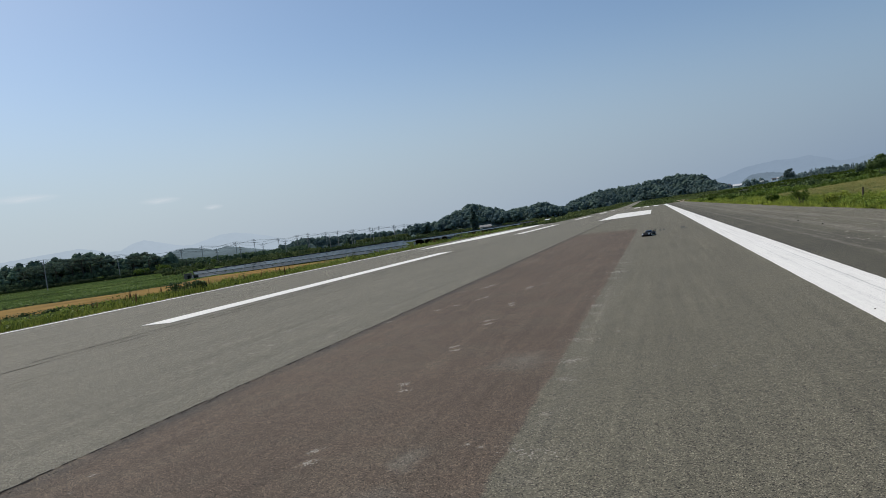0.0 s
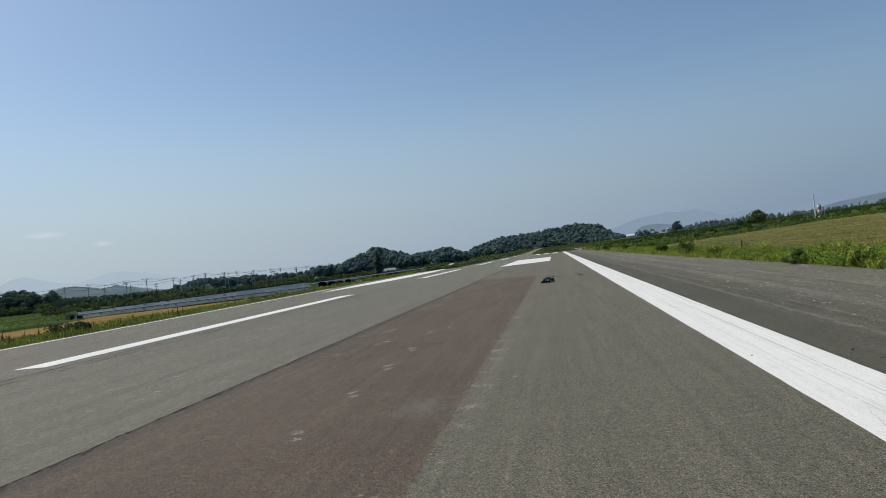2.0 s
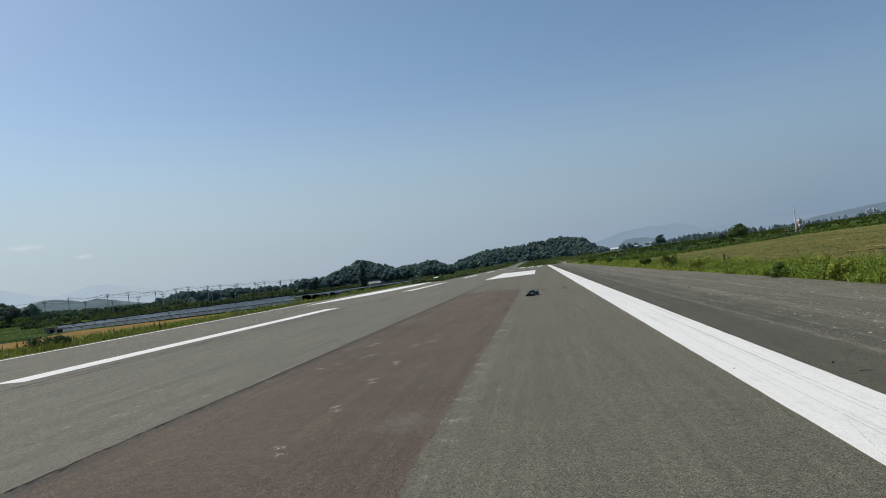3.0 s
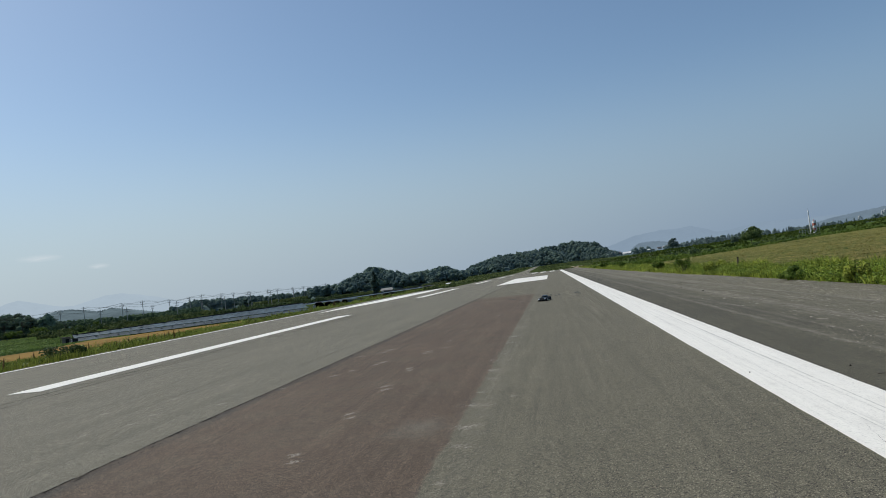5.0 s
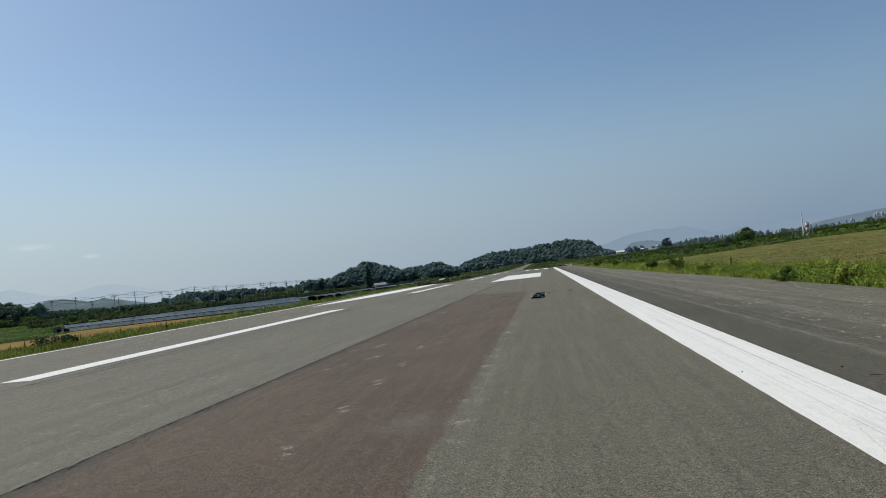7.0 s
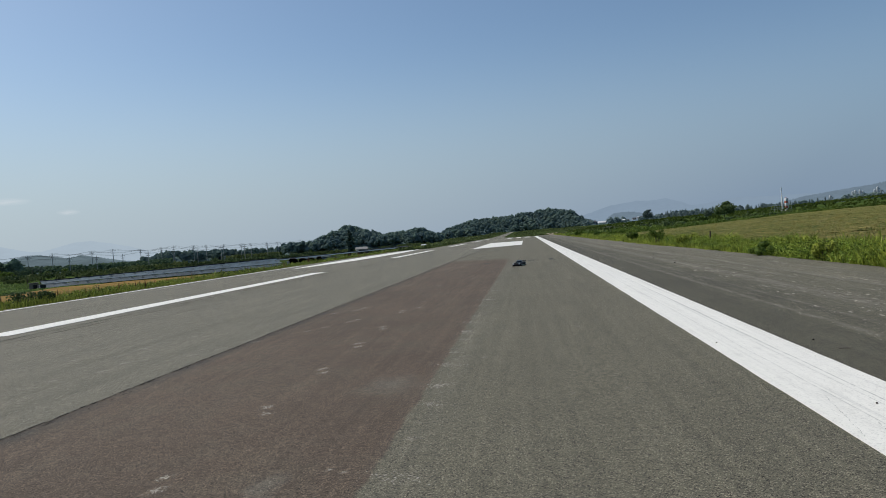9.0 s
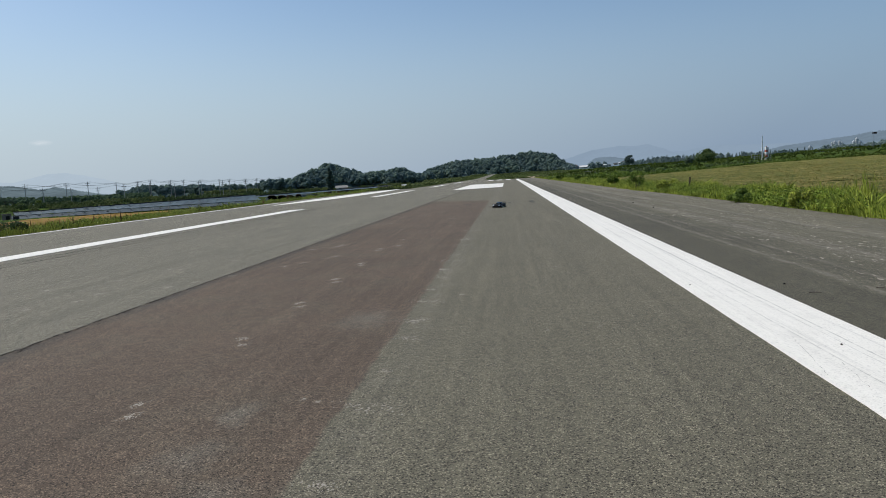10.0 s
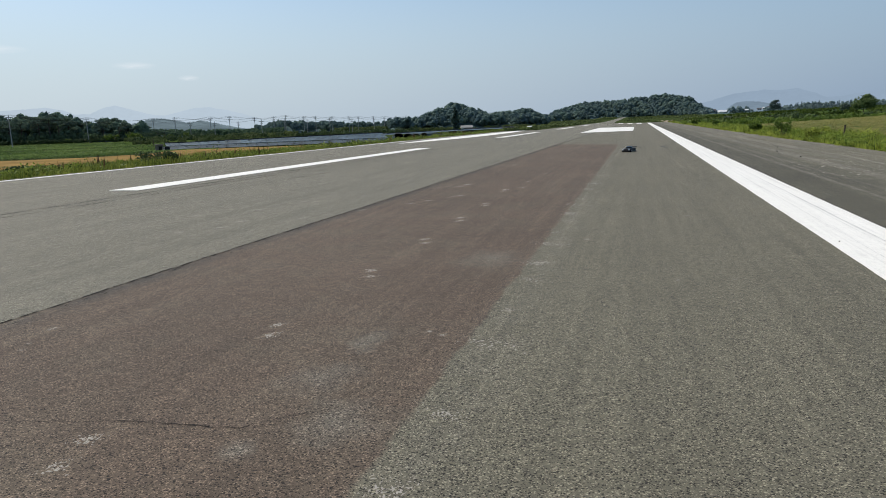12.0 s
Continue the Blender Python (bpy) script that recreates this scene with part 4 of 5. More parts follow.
def scuff(x, y, size, seed, owner=None, mat=M_SCUFF, across=0.12):
    """A pale scrape: a cloud of small ragged chips rubbed into the surface, drawn out along the slant of the scrape."""
    rng = random.Random(seed)
    vs, fs = [], []
    a = rng.uniform(0.9, 1.25)
    for _ in range(rng.randint(50, 80)):
        u, w = rng.gauss(0, 0.42) * size, rng.gauss(0, across * 1.6) * size
        cx, cy = x + u * math.cos(a) - w * math.sin(a), y + u * math.sin(a) + w * math.cos(a)
        fade = math.exp(-(u / (0.6 * size)) ** 2)
        grow = min(size, 0.12 + 0.014 * y) * (0.5 + fade)
        ln, wd, b = grow * rng.uniform(0.02, 0.09), grow * rng.uniform(0.012, 0.04), a + rng.uniform(-1.2, 1.2)
        k0, ring = len(vs), 6
        for q in range(ring):
            t, r = 2 * math.pi * q / ring, rng.uniform(0.45, 1.15)
            p, o = math.cos(t) * ln * r, math.sin(t) * wd * r
            px, py = cx + p * math.cos(b) - o * math.sin(b), cy + p * math.sin(b) + o * math.cos(b)
            vs.append((px, py, paved_z(px) + 0.0011 + 0.00002 * len(fs)))
        fs.append(tuple(range(k0, k0 + ring)))
    return raw("scuff", vs, fs, mat, owner or PAVED)


# pairs of scrapes at even steps down the strip, and single ones beside them
for k, (x, y, sz) in enumerate([(-2.62, 2.64, 0.13), (-2.56, 2.37, 0.14), (-2.67, 4.63, 0.13), (-2.59, 4.38, 0.14), (-2.68, 6.64, 0.15), (-2.6, 6.36, 0.15), (-2.7, 8.59, 0.17), (-2.62, 8.34, 0.17),
                                (-2.74, 10.65, 0.2), (-2.66, 10.33, 0.2), (-2.75, 12.6, 0.22), (-2.69, 12.3, 0.2), (-2.85, 15.23, 0.24), (-2.86, 14.9, 0.2), (-2.58, 15.76, 0.22), (-4.07, 16.02, 0.26), (-4.03, 16.46, 0.24),
                                (-3.57, 14.01, 0.24), (-3.67, 13.68, 0.2), (-3.96, 13.05, 0.18), (-4.18, 12.56, 0.2), (-4.51, 15.59, 0.22), (-4.74, 11.49, 0.16), (-4.15, 3.73, 0.05), (-4.22, 3.86, 0.04), (-4.35, 4.21, 0.09),
                                (-1.49, 4.69, 0.07), (-1.37, 4.63, 0.06)]):
    scuff(x, y, sz, 100 + k)
for k, (x, y) in enumerate(((-0.98, 3.3), (-1.01, 2.52), (-1.03, 4.5), (-1.03, 5.36), (-1.04, 6.49), (-1.04, 7.28), (-1.06, 8.47), (-1.09, 9.35), (-1.09, 10.49), (-1.09, 11.34), (-1.1, 12.58), (-1.1, 13.5), (-1.06, 15.4), (-1.06, 16.77), (-1.07, 19.34))):
    scuff(x, y, (0.18 + 0.012 * y) * (0.6, 1.0, 0.8, 0.45)[k % 4], 150 + k, across=(0.16, 0.34, 0.2, 0.42)[(k * 3 + 1) % 4])
for k, (x, y, sz) in enumerate(((-0.65, 8.86, 0.1), (0.32, 6.69, 0.06), (0.82, 6.8, 0.06), (0.69, 11.23, 0.1))):
    scuff(x, y, sz, 170 + k)
rng0 = random.Random(5)
for k in range(22):
    scuff(rng0.uniform(-4.3, -1.5), rng0.uniform(17, 40), rng0.uniform(0.14, 0.3), 180 + k)
for k, (x, y) in enumerate(((-5.1, 10.84), (-6.48, 12.7), (-6.2, 12.64), (-6.71, 11.4), (-7.38, 10.45), (-6.12, 9.26), (-6.47, 8.7), (-5.32, 10.38))):
    scuff(x, y, 0.16, 230 + k, PAVED_L)
for k in range(12):
    scuff(rng0.uniform(-11, -5.4), rng0.uniform(9, 34), rng0.uniform(0.1, 0.22), 200 + k, PAVED_L)
seam(-3.24, 2.72, -2.52, 2.87, 0.007, 61, 0.02, 0.008)
seam(-2.52, 2.87, -1.97, 2.92, 0.009, 65, 0.02, 0.008)
seam(-1.97, 2.92, -1.57, 3.27, 0.006, 66, 0.02, 0.01)
seam(-3.5, 7.94, -1.3, 8.1, 0.008, 62, 0.04, 0.012)
seam(-2.2, 11.8, -1.2, 12.1, 0.012, 63, 0.05, 0.012)

for k, (x0, y0, x1, y1) in enumerate(((2.38, 6.29, 2.28, 5.7), (2.28, 5.7, 2.16, 5.01), (2.39, 5.34, 2.29, 4.7))):
    seam(x0, y0, x1, y1, 0.003, 640 + k, 0.03, 0.006, lift=0.0085, gaps=0.2)


def flecks(owner, count, x0, x1, y0, y1, seed, size=1.0, even=0.1):
    """Pale chips rubbed off the shoulder, in loose rows along it; too many to count."""
    rng = random.Random(seed)
    vs, fs = [], []
    while len(fs) < count:
        x, y = rng.uniform(x0, x1), y0 * (y1 / y0) ** rng.random()
        if noise.noise((x * 1.3, y * 0.03, seed)) + 0.5 * noise.noise((x * 0.5, y * 0.2, 7)) < even + rng.uniform(-0.45, 0.45):
            continue
        near = min(1.0, 0.4 + 0.025 * y)
        ln, wd, b = near * size * rng.uniform(0.03, 0.13), near * size * rng.uniform(0.013, 0.045), rng.uniform(1.0, 2.0)
        k0, ring = len(vs), 9
        for q in range(ring):
            t, r = 2 * math.pi * q / ring, rng.uniform(0.35, 1.2)
            p, o = math.cos(t) * ln * r, math.sin(t) * wd * r
            px, py = x + p * math.cos(b) - o * math.sin(b), y + p * math.sin(b) + o * math.cos(b)
            vs.append((px, py, paved_z(px) + 0.0012 + 0.00004 * (len(fs) % 20)))
        fs.append(tuple(range(k0, k0 + ring)))
    tagged(raw("pale_flecks", vs, fs, M_FLECK, owner), kind="stuff")


SHOULDER = bpy.data.objects["runway_shoulder"]
flecks(SHOULDER, 640, 4.5, 8.9, 8, 110, 3, 1.2, -0.45)
flecks(SHOULDER, 2200, 4.0, 8.9, 6, 110, 13, 0.42, -0.25)
flecks(SHOULDER, 1300, 5.2, 5.8, 7, 120, 8, 0.5, -0.3)
flecks(SHOULDER, 480, 3.95, 4.6, 7, 90, 11, 0.42, -0.3)
flecks(PAVED, 90, -4.7, -1.4, 7, 44, 4, 0.3)
flecks(PAVED_L, 120, -12, -5.2, 6, 45, 5, 0.4)


def rubber_arc(x, y, radius, a0, a1, width, seed, long=1.0):
    """A curved black tyre mark."""
    rng = random.Random(seed)
    n, vs = 12, []
    for k in range(n + 1):
        a = a0 + (a1 - a0) * k / n
        w = width * (0.4 + 0.6 * math.sin(math.pi * (k + 0.5) / (n + 1))) * rng.uniform(0.8, 1.1)
        for r in (radius - w / 2, radius + w / 2):
            px, py = x + math.cos(a) * r, y + math.sin(a) * r * long
            vs.append((px, py, paved_z(px) + 0.0035))
    ob = raw("tyre_mark", vs, [(2 * k, 2 * k + 1, 2 * k + 3, 2 * k + 2) for k in range(n)], M_RUBBER)
    return tagged(ob, "small dark curved tyre mark on asphalt", "tyre mark", "tyre marks", "structure")


for k, (x, y, r, a0, a1, long) in enumerate([(1.2, 38.2, 0.12, 1.7, 4.6, 7), (1.33, 38.4, 0.12, 1.5, 4.8, 7), (1.25, 37.2, 0.1, 3.6, 5.6, 6), (0.35, 37.8, 0.14, 2.0, 3.9, 7), (0.15, 37.4, 0.13, 2.2, 4.0, 7), (-2.15, 38.2, 0.14, 3.4, 6.0, 5),
                                              (-2.3, 38.6, 0.2, 3.5, 5.0, 5), (1.18, 21.45, 0.16, 0.2, 2.9, 0.5), (0.38, 23.4, 0.2, 0.3, 2.9, 0.5), (-2.6, 49.0, 0.5, 0.6, 2.6, 0.8), (0.2, 50.0, 0.4, 0.4, 2.7, 1.5)]):
    rubber_arc(x, y, r, a0, a1, 0.1, 70 + k, long)
for k, (x, y) in enumerate([(2.62, 5.85), (2.22, 9.02)]):
    chip = box((0.02, 0.022, 0.012), (x, y, paved_z(x) + 0.012), 0.005)
    tagged(part("pebble", chip, M_BARK), "tiny brown pebble lying on white paint", "pebble", "loose pebbles")
for k, (x, y) in enumerate([(6.06, 35.41), (5.39, 31.5), (5.39, 27.12), (3.32, 8.91)]):
    lump = box((0.05, 0.06, 0.035) if y > 20 else (0.022, 0.026, 0.018), (x, y, paved_z(x) + (0.017 if y > 20 else 0.0085)), 0.012 if y > 20 else 0.005, Euler((0, 0, k)).to_matrix().to_4x4())
    tagged(part("clod", lump, M_TAR), "dark clod of dirt lying on the asphalt shoulder", "clod", "loose clods")

for k, (x0, y0, x1, y1) in enumerate(((3.35, 8.27, 3.48, 8.25), (4.16, 8.44, 4.28, 8.4))):
    stick = bmesh.new()
    mid = ((x0 + x1) / 2, (y0 + y1) / 2 + 0.015)
    for a, b in (((x0, y0), mid), (mid, (x1, y1))):
        rod((*a, paved_z(a[0]) + 0.006), (*b, paved_z(b[0]) + 0.006), 0.004, 0.0025, 6, stick)
    tagged(part("twig", stick, M_BARK), "short brown twig lying on the asphalt shoulder", "twig", "loose twigs")

# ---------------------------------------------------------------- radio-controlled car
M_BODY = simple("black_lacquer", (0.008, 0.009, 0.01), 0.5, vary=0.3, scale=6, spec=0.12)
M_TEAL = simple("teal_stripe", (0.05, 0.22, 0.22), 0.3, vary=0.1, scale=6)
M_CARGLASS = simple("smoked_glass", (0.006, 0.007, 0.008), 0.12, vary=0.1, scale=6, spec=0.35)
M_TYRE = simple("tyre_rubber", (0.014, 0.014, 0.014), 0.85, vary=0.2, scale=20)
M_LAMP = simple("silver_lamp", (0.7, 0.72, 0.74), 0.2, 0.3, vary=0.05, scale=10)


def loft(sections, bm=None):
    """A skin over cross-sections: y, half width, bottom, top, shoulder height."""
    bm = bm or bmesh.new()
    rings = []
    for y, w, lo, hi, sh in sections:
        pts = [(-w * 0.9, lo), (-w, lo + 0.3 * (sh - lo)), (-w * 0.97, sh), (-w * 0.72, hi - 0.12 * (hi - sh)), (-w * 0.3, hi), (w * 0.3, hi), (w * 0.72, hi - 0.12 * (hi - sh)), (w * 0.97, sh), (w, lo + 0.3 * (sh - lo)), (w * 0.9, lo)]
        rings.append([bm.verts.new((x, y, z)) for x, z in pts])
    for a, b in zip(rings, rings[1:]):
        for k in range(len(a)):
            bm.faces.new((a[k], a[(k + 1) % len(a)], b[(k + 1) % len(b)], b[k]))
    bm.faces.new(rings[0])
    bm.faces.new(list(reversed(rings[-1])))
    bmesh.ops.recalc_face_normals(bm, faces=bm.faces[:])
    return bm


def toy_car():
    """A low mid-engined racing coupe, 0.72 m long before it is scaled; its nose points to -y."""
    car = new("toy_car")
    part("body", loft([(-0.36, 0.1, 0.03, 0.06, 0.05), (-0.33, 0.14, 0.025, 0.085, 0.065), (-0.25, 0.15, 0.025, 0.115, 0.1), (-0.16, 0.145, 0.025, 0.12, 0.1), (-0.05, 0.14, 0.025, 0.122, 0.1),
                       (0.1, 0.145, 0.025, 0.13, 0.11), (0.22, 0.155, 0.025, 0.135, 0.12), (0.31, 0.15, 0.04, 0.125, 0.11), (0.355, 0.13, 0.06, 0.11, 0.1)]), M_BODY, car, "black lacquered body", True)
    part("canopy", loft([(-0.17, 0.09, 0.11, 0.122, 0.115), (-0.08, 0.1, 0.11, 0.165, 0.135), (0.02, 0.1, 0.11, 0.182, 0.145), (0.1, 0.095, 0.11, 0.175, 0.14), (0.2, 0.07, 0.115, 0.145, 0.13)]), M_CARGLASS, car, "dark glossy windscreen and roof", True)
    part("front_splitter", box((0.29, 0.06, 0.008), (0, -0.345, 0.022), 0.002), M_TYRE, car)
    part("rear_diffuser", box((0.25, 0.06, 0.03), (0, 0.345, 0.04), 0.005), M_TYRE, car)
    for x in (-0.05, 0.05):
        part("stripe", box((0.022, 0.17, 0.004), (x, -0.25, 0.121), 0.001, Euler((radians(-8), 0, 0)).to_matrix().to_4x4()), M_TEAL, car, "teal stripe on the bonnet")
    for s in (-1, 1):
        part("headlight", box((0.06, 0.05, 0.034), (s * 0.1, -0.322, 0.076), 0.006, Euler((radians(-25), 0, s * 0.4)).to_matrix().to_4x4()), M_LAMP, car, "silver headlight")
        part("fender_panel", box((0.05, 0.1, 0.006), (s * 0.1, -0.235, 0.117), 0.002, Euler((radians(-6), s * 0.25, 0)).to_matrix().to_4x4()), M_LAMP, car, "silver panel on the front wing")
        part("side_skirt", box((0.012, 0.26, 0.018), (s * 0.148, 0.0, 0.03), 0.003), M_TEAL, car)
        part("wing_strut", box((0.006, 0.03, 0.045), (s * 0.07, 0.315, 0.138), 0.001), M_TYRE, car)
        part("wing_endplate", box((0.005, 0.075, 0.04), (s * 0.15, 0.325, 0.16), 0.001), M_BODY, car)
        for y in (-0.225, 0.225):
            tyre = bmesh.new()
            bmesh.ops.create_cone(tyre, cap_ends=True, segments=20, radius1=0.052, radius2=0.052, depth=0.05, matrix=Matrix.Translation((s * 0.135, y, 0.052)) @ Matrix.Rotation(radians(90), 4, "Y"))
            bmesh.ops.bevel(tyre, geom=[e for e in tyre.edges if len(e.link_faces) == 2 and e.calc_face_angle(0) > 1], offset=0.008, segments=2, affect="EDGES")
            wheel = part("wheel", tyre, M_TYRE, car)
            rim = bmesh.new()
            bmesh.ops.create_cone(rim, cap_ends=True, segments=10, radius1=0.034, radius2=0.028, depth=0.012, matrix=Matrix.Translation((s * 0.161, y, 0.052)) @ Matrix.Rotation(radians(90 * s), 4, "Y"))
            part("rim", rim, M_STEEL, wheel)
    part("rear_wing", box((0.3, 0.07, 0.008), (0, 0.325, 0.163), 0.002, Euler((radians(8), 0, 0)).to_matrix().to_4x4()), M_BODY, car, "black rear wing")
    return tagged(car, "black radio-controlled racing car with a rear wing on the asphalt", "toy car")


car = toy_car()
car.matrix_basis = pose(-0.48, 32.7, paved_z(-0.48), 0, 0, -16) @ Matrix.Scale(1.35, 4)

# ---------------------------------------------------------------- bushes and stakes along the verges


def polar(az, d):
    return -math.sin(radians(az)) * d, math.cos(radians(az)) * d


def bush(seed, wide, high, leaf, count, mat=M_BUSH, label="", category="bush", loose=False):
    """Stems from one foot and a ragged mass of leaves."""
    rng = np.random.RandomState(seed)
    foot = new("bush")
    stems = bmesh.new()
    cs, rs = [], []
    for k in range(9):
        a, r = rng.uniform(0, 6.28), rng.uniform(0.15, 0.42) * wide
        tip = (math.cos(a) * r, math.sin(a) * r, high * rng.uniform(0.45, 0.95))
        rod((0, 0, -0.05), tip, 0.018 * wide, 0.006 * wide, 5, stems)
        cs.append((tip[0], tip[1], tip[2] * 0.85))
        rs.append((wide * rng.uniform(0.14, 0.24), wide * rng.uniform(0.14, 0.24), high * rng.uniform(0.16, 0.3)))
    if loose:
        rs = [(a * 0.95, b * 0.95, c * 0.95) for a, b, c in rs]
    else:
        cs.append((0, 0, high * 0.35))
        rs.append((wide * 0.36, wide * 0.36, high * 0.34))
    part("stem", stems, M_BARK, foot)
    cloud_object("leaves", leaf_cloud(rng, cs, rs, count, leaf, 0.2 if loose else 0.75), mat, foot)
    return tagged(foot, label, category, "bushes along the verge")


for seed, az, d, wide, high, label in ((1, -17.4, 29.8, 0.95, 0.62, "dense dark green bush at the edge of the asphalt"), (2, -10.1, 51.5, 1.3, 1.3, "tall leafy green bush in the weeds"),
                                       (3, -12.2, 45.0, 1.3, 0.9, "broad leafy shrub with tall shoots in the weeds"), (4, -4.1, 131, 1.4, 1.1, "small dark bush beside the runway shoulder"),
                                       (5, -5.4, 107, 0.9, 0.95, "dark narrow shrub beside the runway shoulder"),
                                       (7, 38.1, 36.0, 1.5, 0.8, "dark spreading bush on the grass bank"), (8, 36.6, 36.6, 0.95, 0.7, "small dark bush on the grass bank"),
                                       (9, -21.5, 25.2, 0.8, 0.6, "leafy green bush at the edge of the asphalt"), (10, -8.2, 66, 1.1, 0.9, "green bush in the weeds")):
    x, y = polar(az, d)
    b = bush(seed, wide, high, 0.065 if seed in (7, 8) else 0.05 if d < 60 else 0.1, 30 if seed in (7, 8) else 120, M_GRASS_R if seed in (9, 3) else M_HEDGE if seed in (7, 8) else M_BUSH, label, loose=seed in (2, 4, 7, 8, 10))
    b.matrix_basis = pose(x, y, ground_z(x, y))


def stake(x, y, high):
    ob = new("stake")
    part("post", box((0.07, 0.07, high + 0.3), (0, 0, high / 2 - 0.15), 0.008), M_BARK, ob)
    part("cap", box((0.09, 0.09, 0.04), (0, 0, high + 0.02), 0.008), M_TAR, ob)
    ob.matrix_basis = pose(x, y, ground_z(x, y), 2, 3, 10)
    return tagged(ob, "short dark wooden stake in the weeds", "stake")


stake(*polar(-13.9, 46), 0.78)

cx, cy = polar(-25.6, 24.5)
rr = random.Random(17)
shoots = [(cx + rr.gauss(0, 0.12), cy + rr.gauss(0, 0.12), ground_z(cx, cy), rr.uniform(0.5, 1.0)) for _ in range(15)]
blades("tall_shoots", shoots, 1.15, 0.05, 6, M_GRASS_R, 17, 0.22, "tall green shoots standing above the weeds", "weeds")

# broad-leaved weeds among the grass
for name, x0, x1, n, seed, mat, sz, label in (("broad_weeds", 9.0, 12.9, 9500, 5, M_WEED, 0.036, "low broad-leaved weeds beside the asphalt"), ("bank_weeds", -27, -21.3, 7500, 6, M_BANKWEED, 0.05, "dark weeds on the grass bank")):
    pts = np.array(verge_points(n, x0, x1, 15, 200, seed))
    rngw = np.random.RandomState(seed)
    lift = np.array([mound(a, b) for a, b in pts[:, :2]])
    hh = (0.1 + 0.16 * pts[:, 3]) * lift
    cen = pts[:, :3] + np.stack([0 * hh, 0 * hh, hh * 0.8], -1)
    rad = np.stack([0.22 * pts[:, 3], 0.22 * pts[:, 3], hh], -1)
    tagged(cloud_object(name, leaf_cloud(rngw, cen, rad, 10 if x0 > 0 else 7, sz, 0.4), mat), label, "weeds", kind="stuff")
# dry stalks standing out of the bank grass
blades("dry_stalks", verge_points(190, -27.5, -21.6, 16, 120, 8), 0.55, 0.06, 4, M_DOCK, 8, 0.1, "dry brown stalks standing in the grass", "weeds")

# ---------------------------------------------------------------- shade shelters in the fields
LOW = -1.6


def shade_shelter(p0, p1, depth, front, back, roof_mat, closed=False, bays=3, label="", group=""):
    """Netting stretched over posts: a slope from a low front edge to a high back edge between two feet. The near side lies towards the runway."""
    p0, p1 = Vector((*p0, LOW)), Vector((*p1, LOW))
    along = p1 - p0
    inward = Vector((along.y, -along.x, 0)).normalized()
    if inward.dot(p0) < 0:
        inward = -inward
    ob = new("shade_shelter")
    vs, fs, nu, nv = [], [], bays * 6, 5
    for j in range(nv + 1):
        for i in range(nu + 1):
            u, v = i / nu, j / nv
            at = p0 + along * u
            sag = -0.03 * abs(math.sin(math.pi * u * bays)) - 0.07 * math.sin(math.pi * v) + 0.05 * noise.noise((at.x * 0.4, at.y * 0.4, 3 * v))
            vs.append(p0 + along * u + inward * (depth * v) + Vector((0, 0, front + (back - front) * v + sag)))
    top = len(vs)
    vs += [v - Vector((0, 0, 0.03)) for v in vs]
    for j in range(nv):
        for i in range(nu):
            q = (j * (nu + 1) + i, j * (nu + 1) + i + 1, (j + 1) * (nu + 1) + i + 1, (j + 1) * (nu + 1) + i)
            fs += [q, tuple(reversed([top + k for k in q]))]
    raw("net_roof", vs, fs, roof_mat, ob, smooth=True)
    part("rolled_net", rod(p0 + inward * depth + Vector((0, 0, back + 0.05)), p1 + inward * depth + Vector((0, 0, back + 0.05)), 0.07 if roof_mat != M_NET_BLUE else 0.03, sides=8), M_NET_DARK if roof_mat != M_NET_BLUE else M_NET_BLUE, ob, "rolled netting along the top edge")
    for k in range(3 if bays > 3 else 0):
        at = p0 + along * ((k + 0.25 + 0.12 * math.sin(p0.x + 5 * k)) / 3) + inward * (depth * (0.45 + 0.3 * math.sin(k * 2.7 + p0.y)))
        lift = front + (back - front) * 0.5 + 0.12
        part("net_weight", box((0.42, 0.3, 0.12), (at.x, at.y, at.z + lift), 0.03), M_CONCRETE, ob, "pale weight lying on the net")
    for k in range(bays + 1):
        foot = p0 + along * (k / bays)
        part("post", rod(foot, foot + Vector((0, 0, front)), 0.045, sides=6), M_BARK, ob)
        foot = foot + inward * depth
        part("post", rod(foot, foot + Vector((0, 0, back)), 0.045, sides=6), M_BARK, ob)
    if closed:
        a, b = p0 + inward * depth * 0.95, p1 + inward * depth * 0.95
        z = Vector((0, 0, back - 0.05))
        raw("back_net", [a, b, b + z, a + z], [(0, 1, 2, 3)], M_NET_DARK, ob)
        for e in (p0, p1):
            raw("side_net", [e + inward * 0.1, e + inward * depth * 0.95, e + inward * depth * 0.95 + z, e + inward * 0.1 + Vector((0, 0, front - 0.05))], [(0, 1, 2, 3)], M_NET_DARK, ob)
    return tagged(ob, label, "shade shelter", group)


far_end, near_end = Vector(polar(37.0, 129)), Vector(polar(19.6, 139))
away = (far_end + near_end).normalized() * 4.2
for k in range(8):
    a, b = far_end.lerp(near_end, k / 8), far_end.lerp(near_end, (k + 1) / 8)
    shade_shelter(a, b, 3.2, 0.2, 0.68, M_NET_BLUE, bays=4, label="long low shelter of slate-grey netting over field posts", group="slate shade shelters")
    shade_shelter(a + away, b + away, 3.0, 0.72, 1.2 + 0.07 * k, M_NET, bays=4, label="long low shelter of grey-blue netting over field posts", group="grey shade shelters")


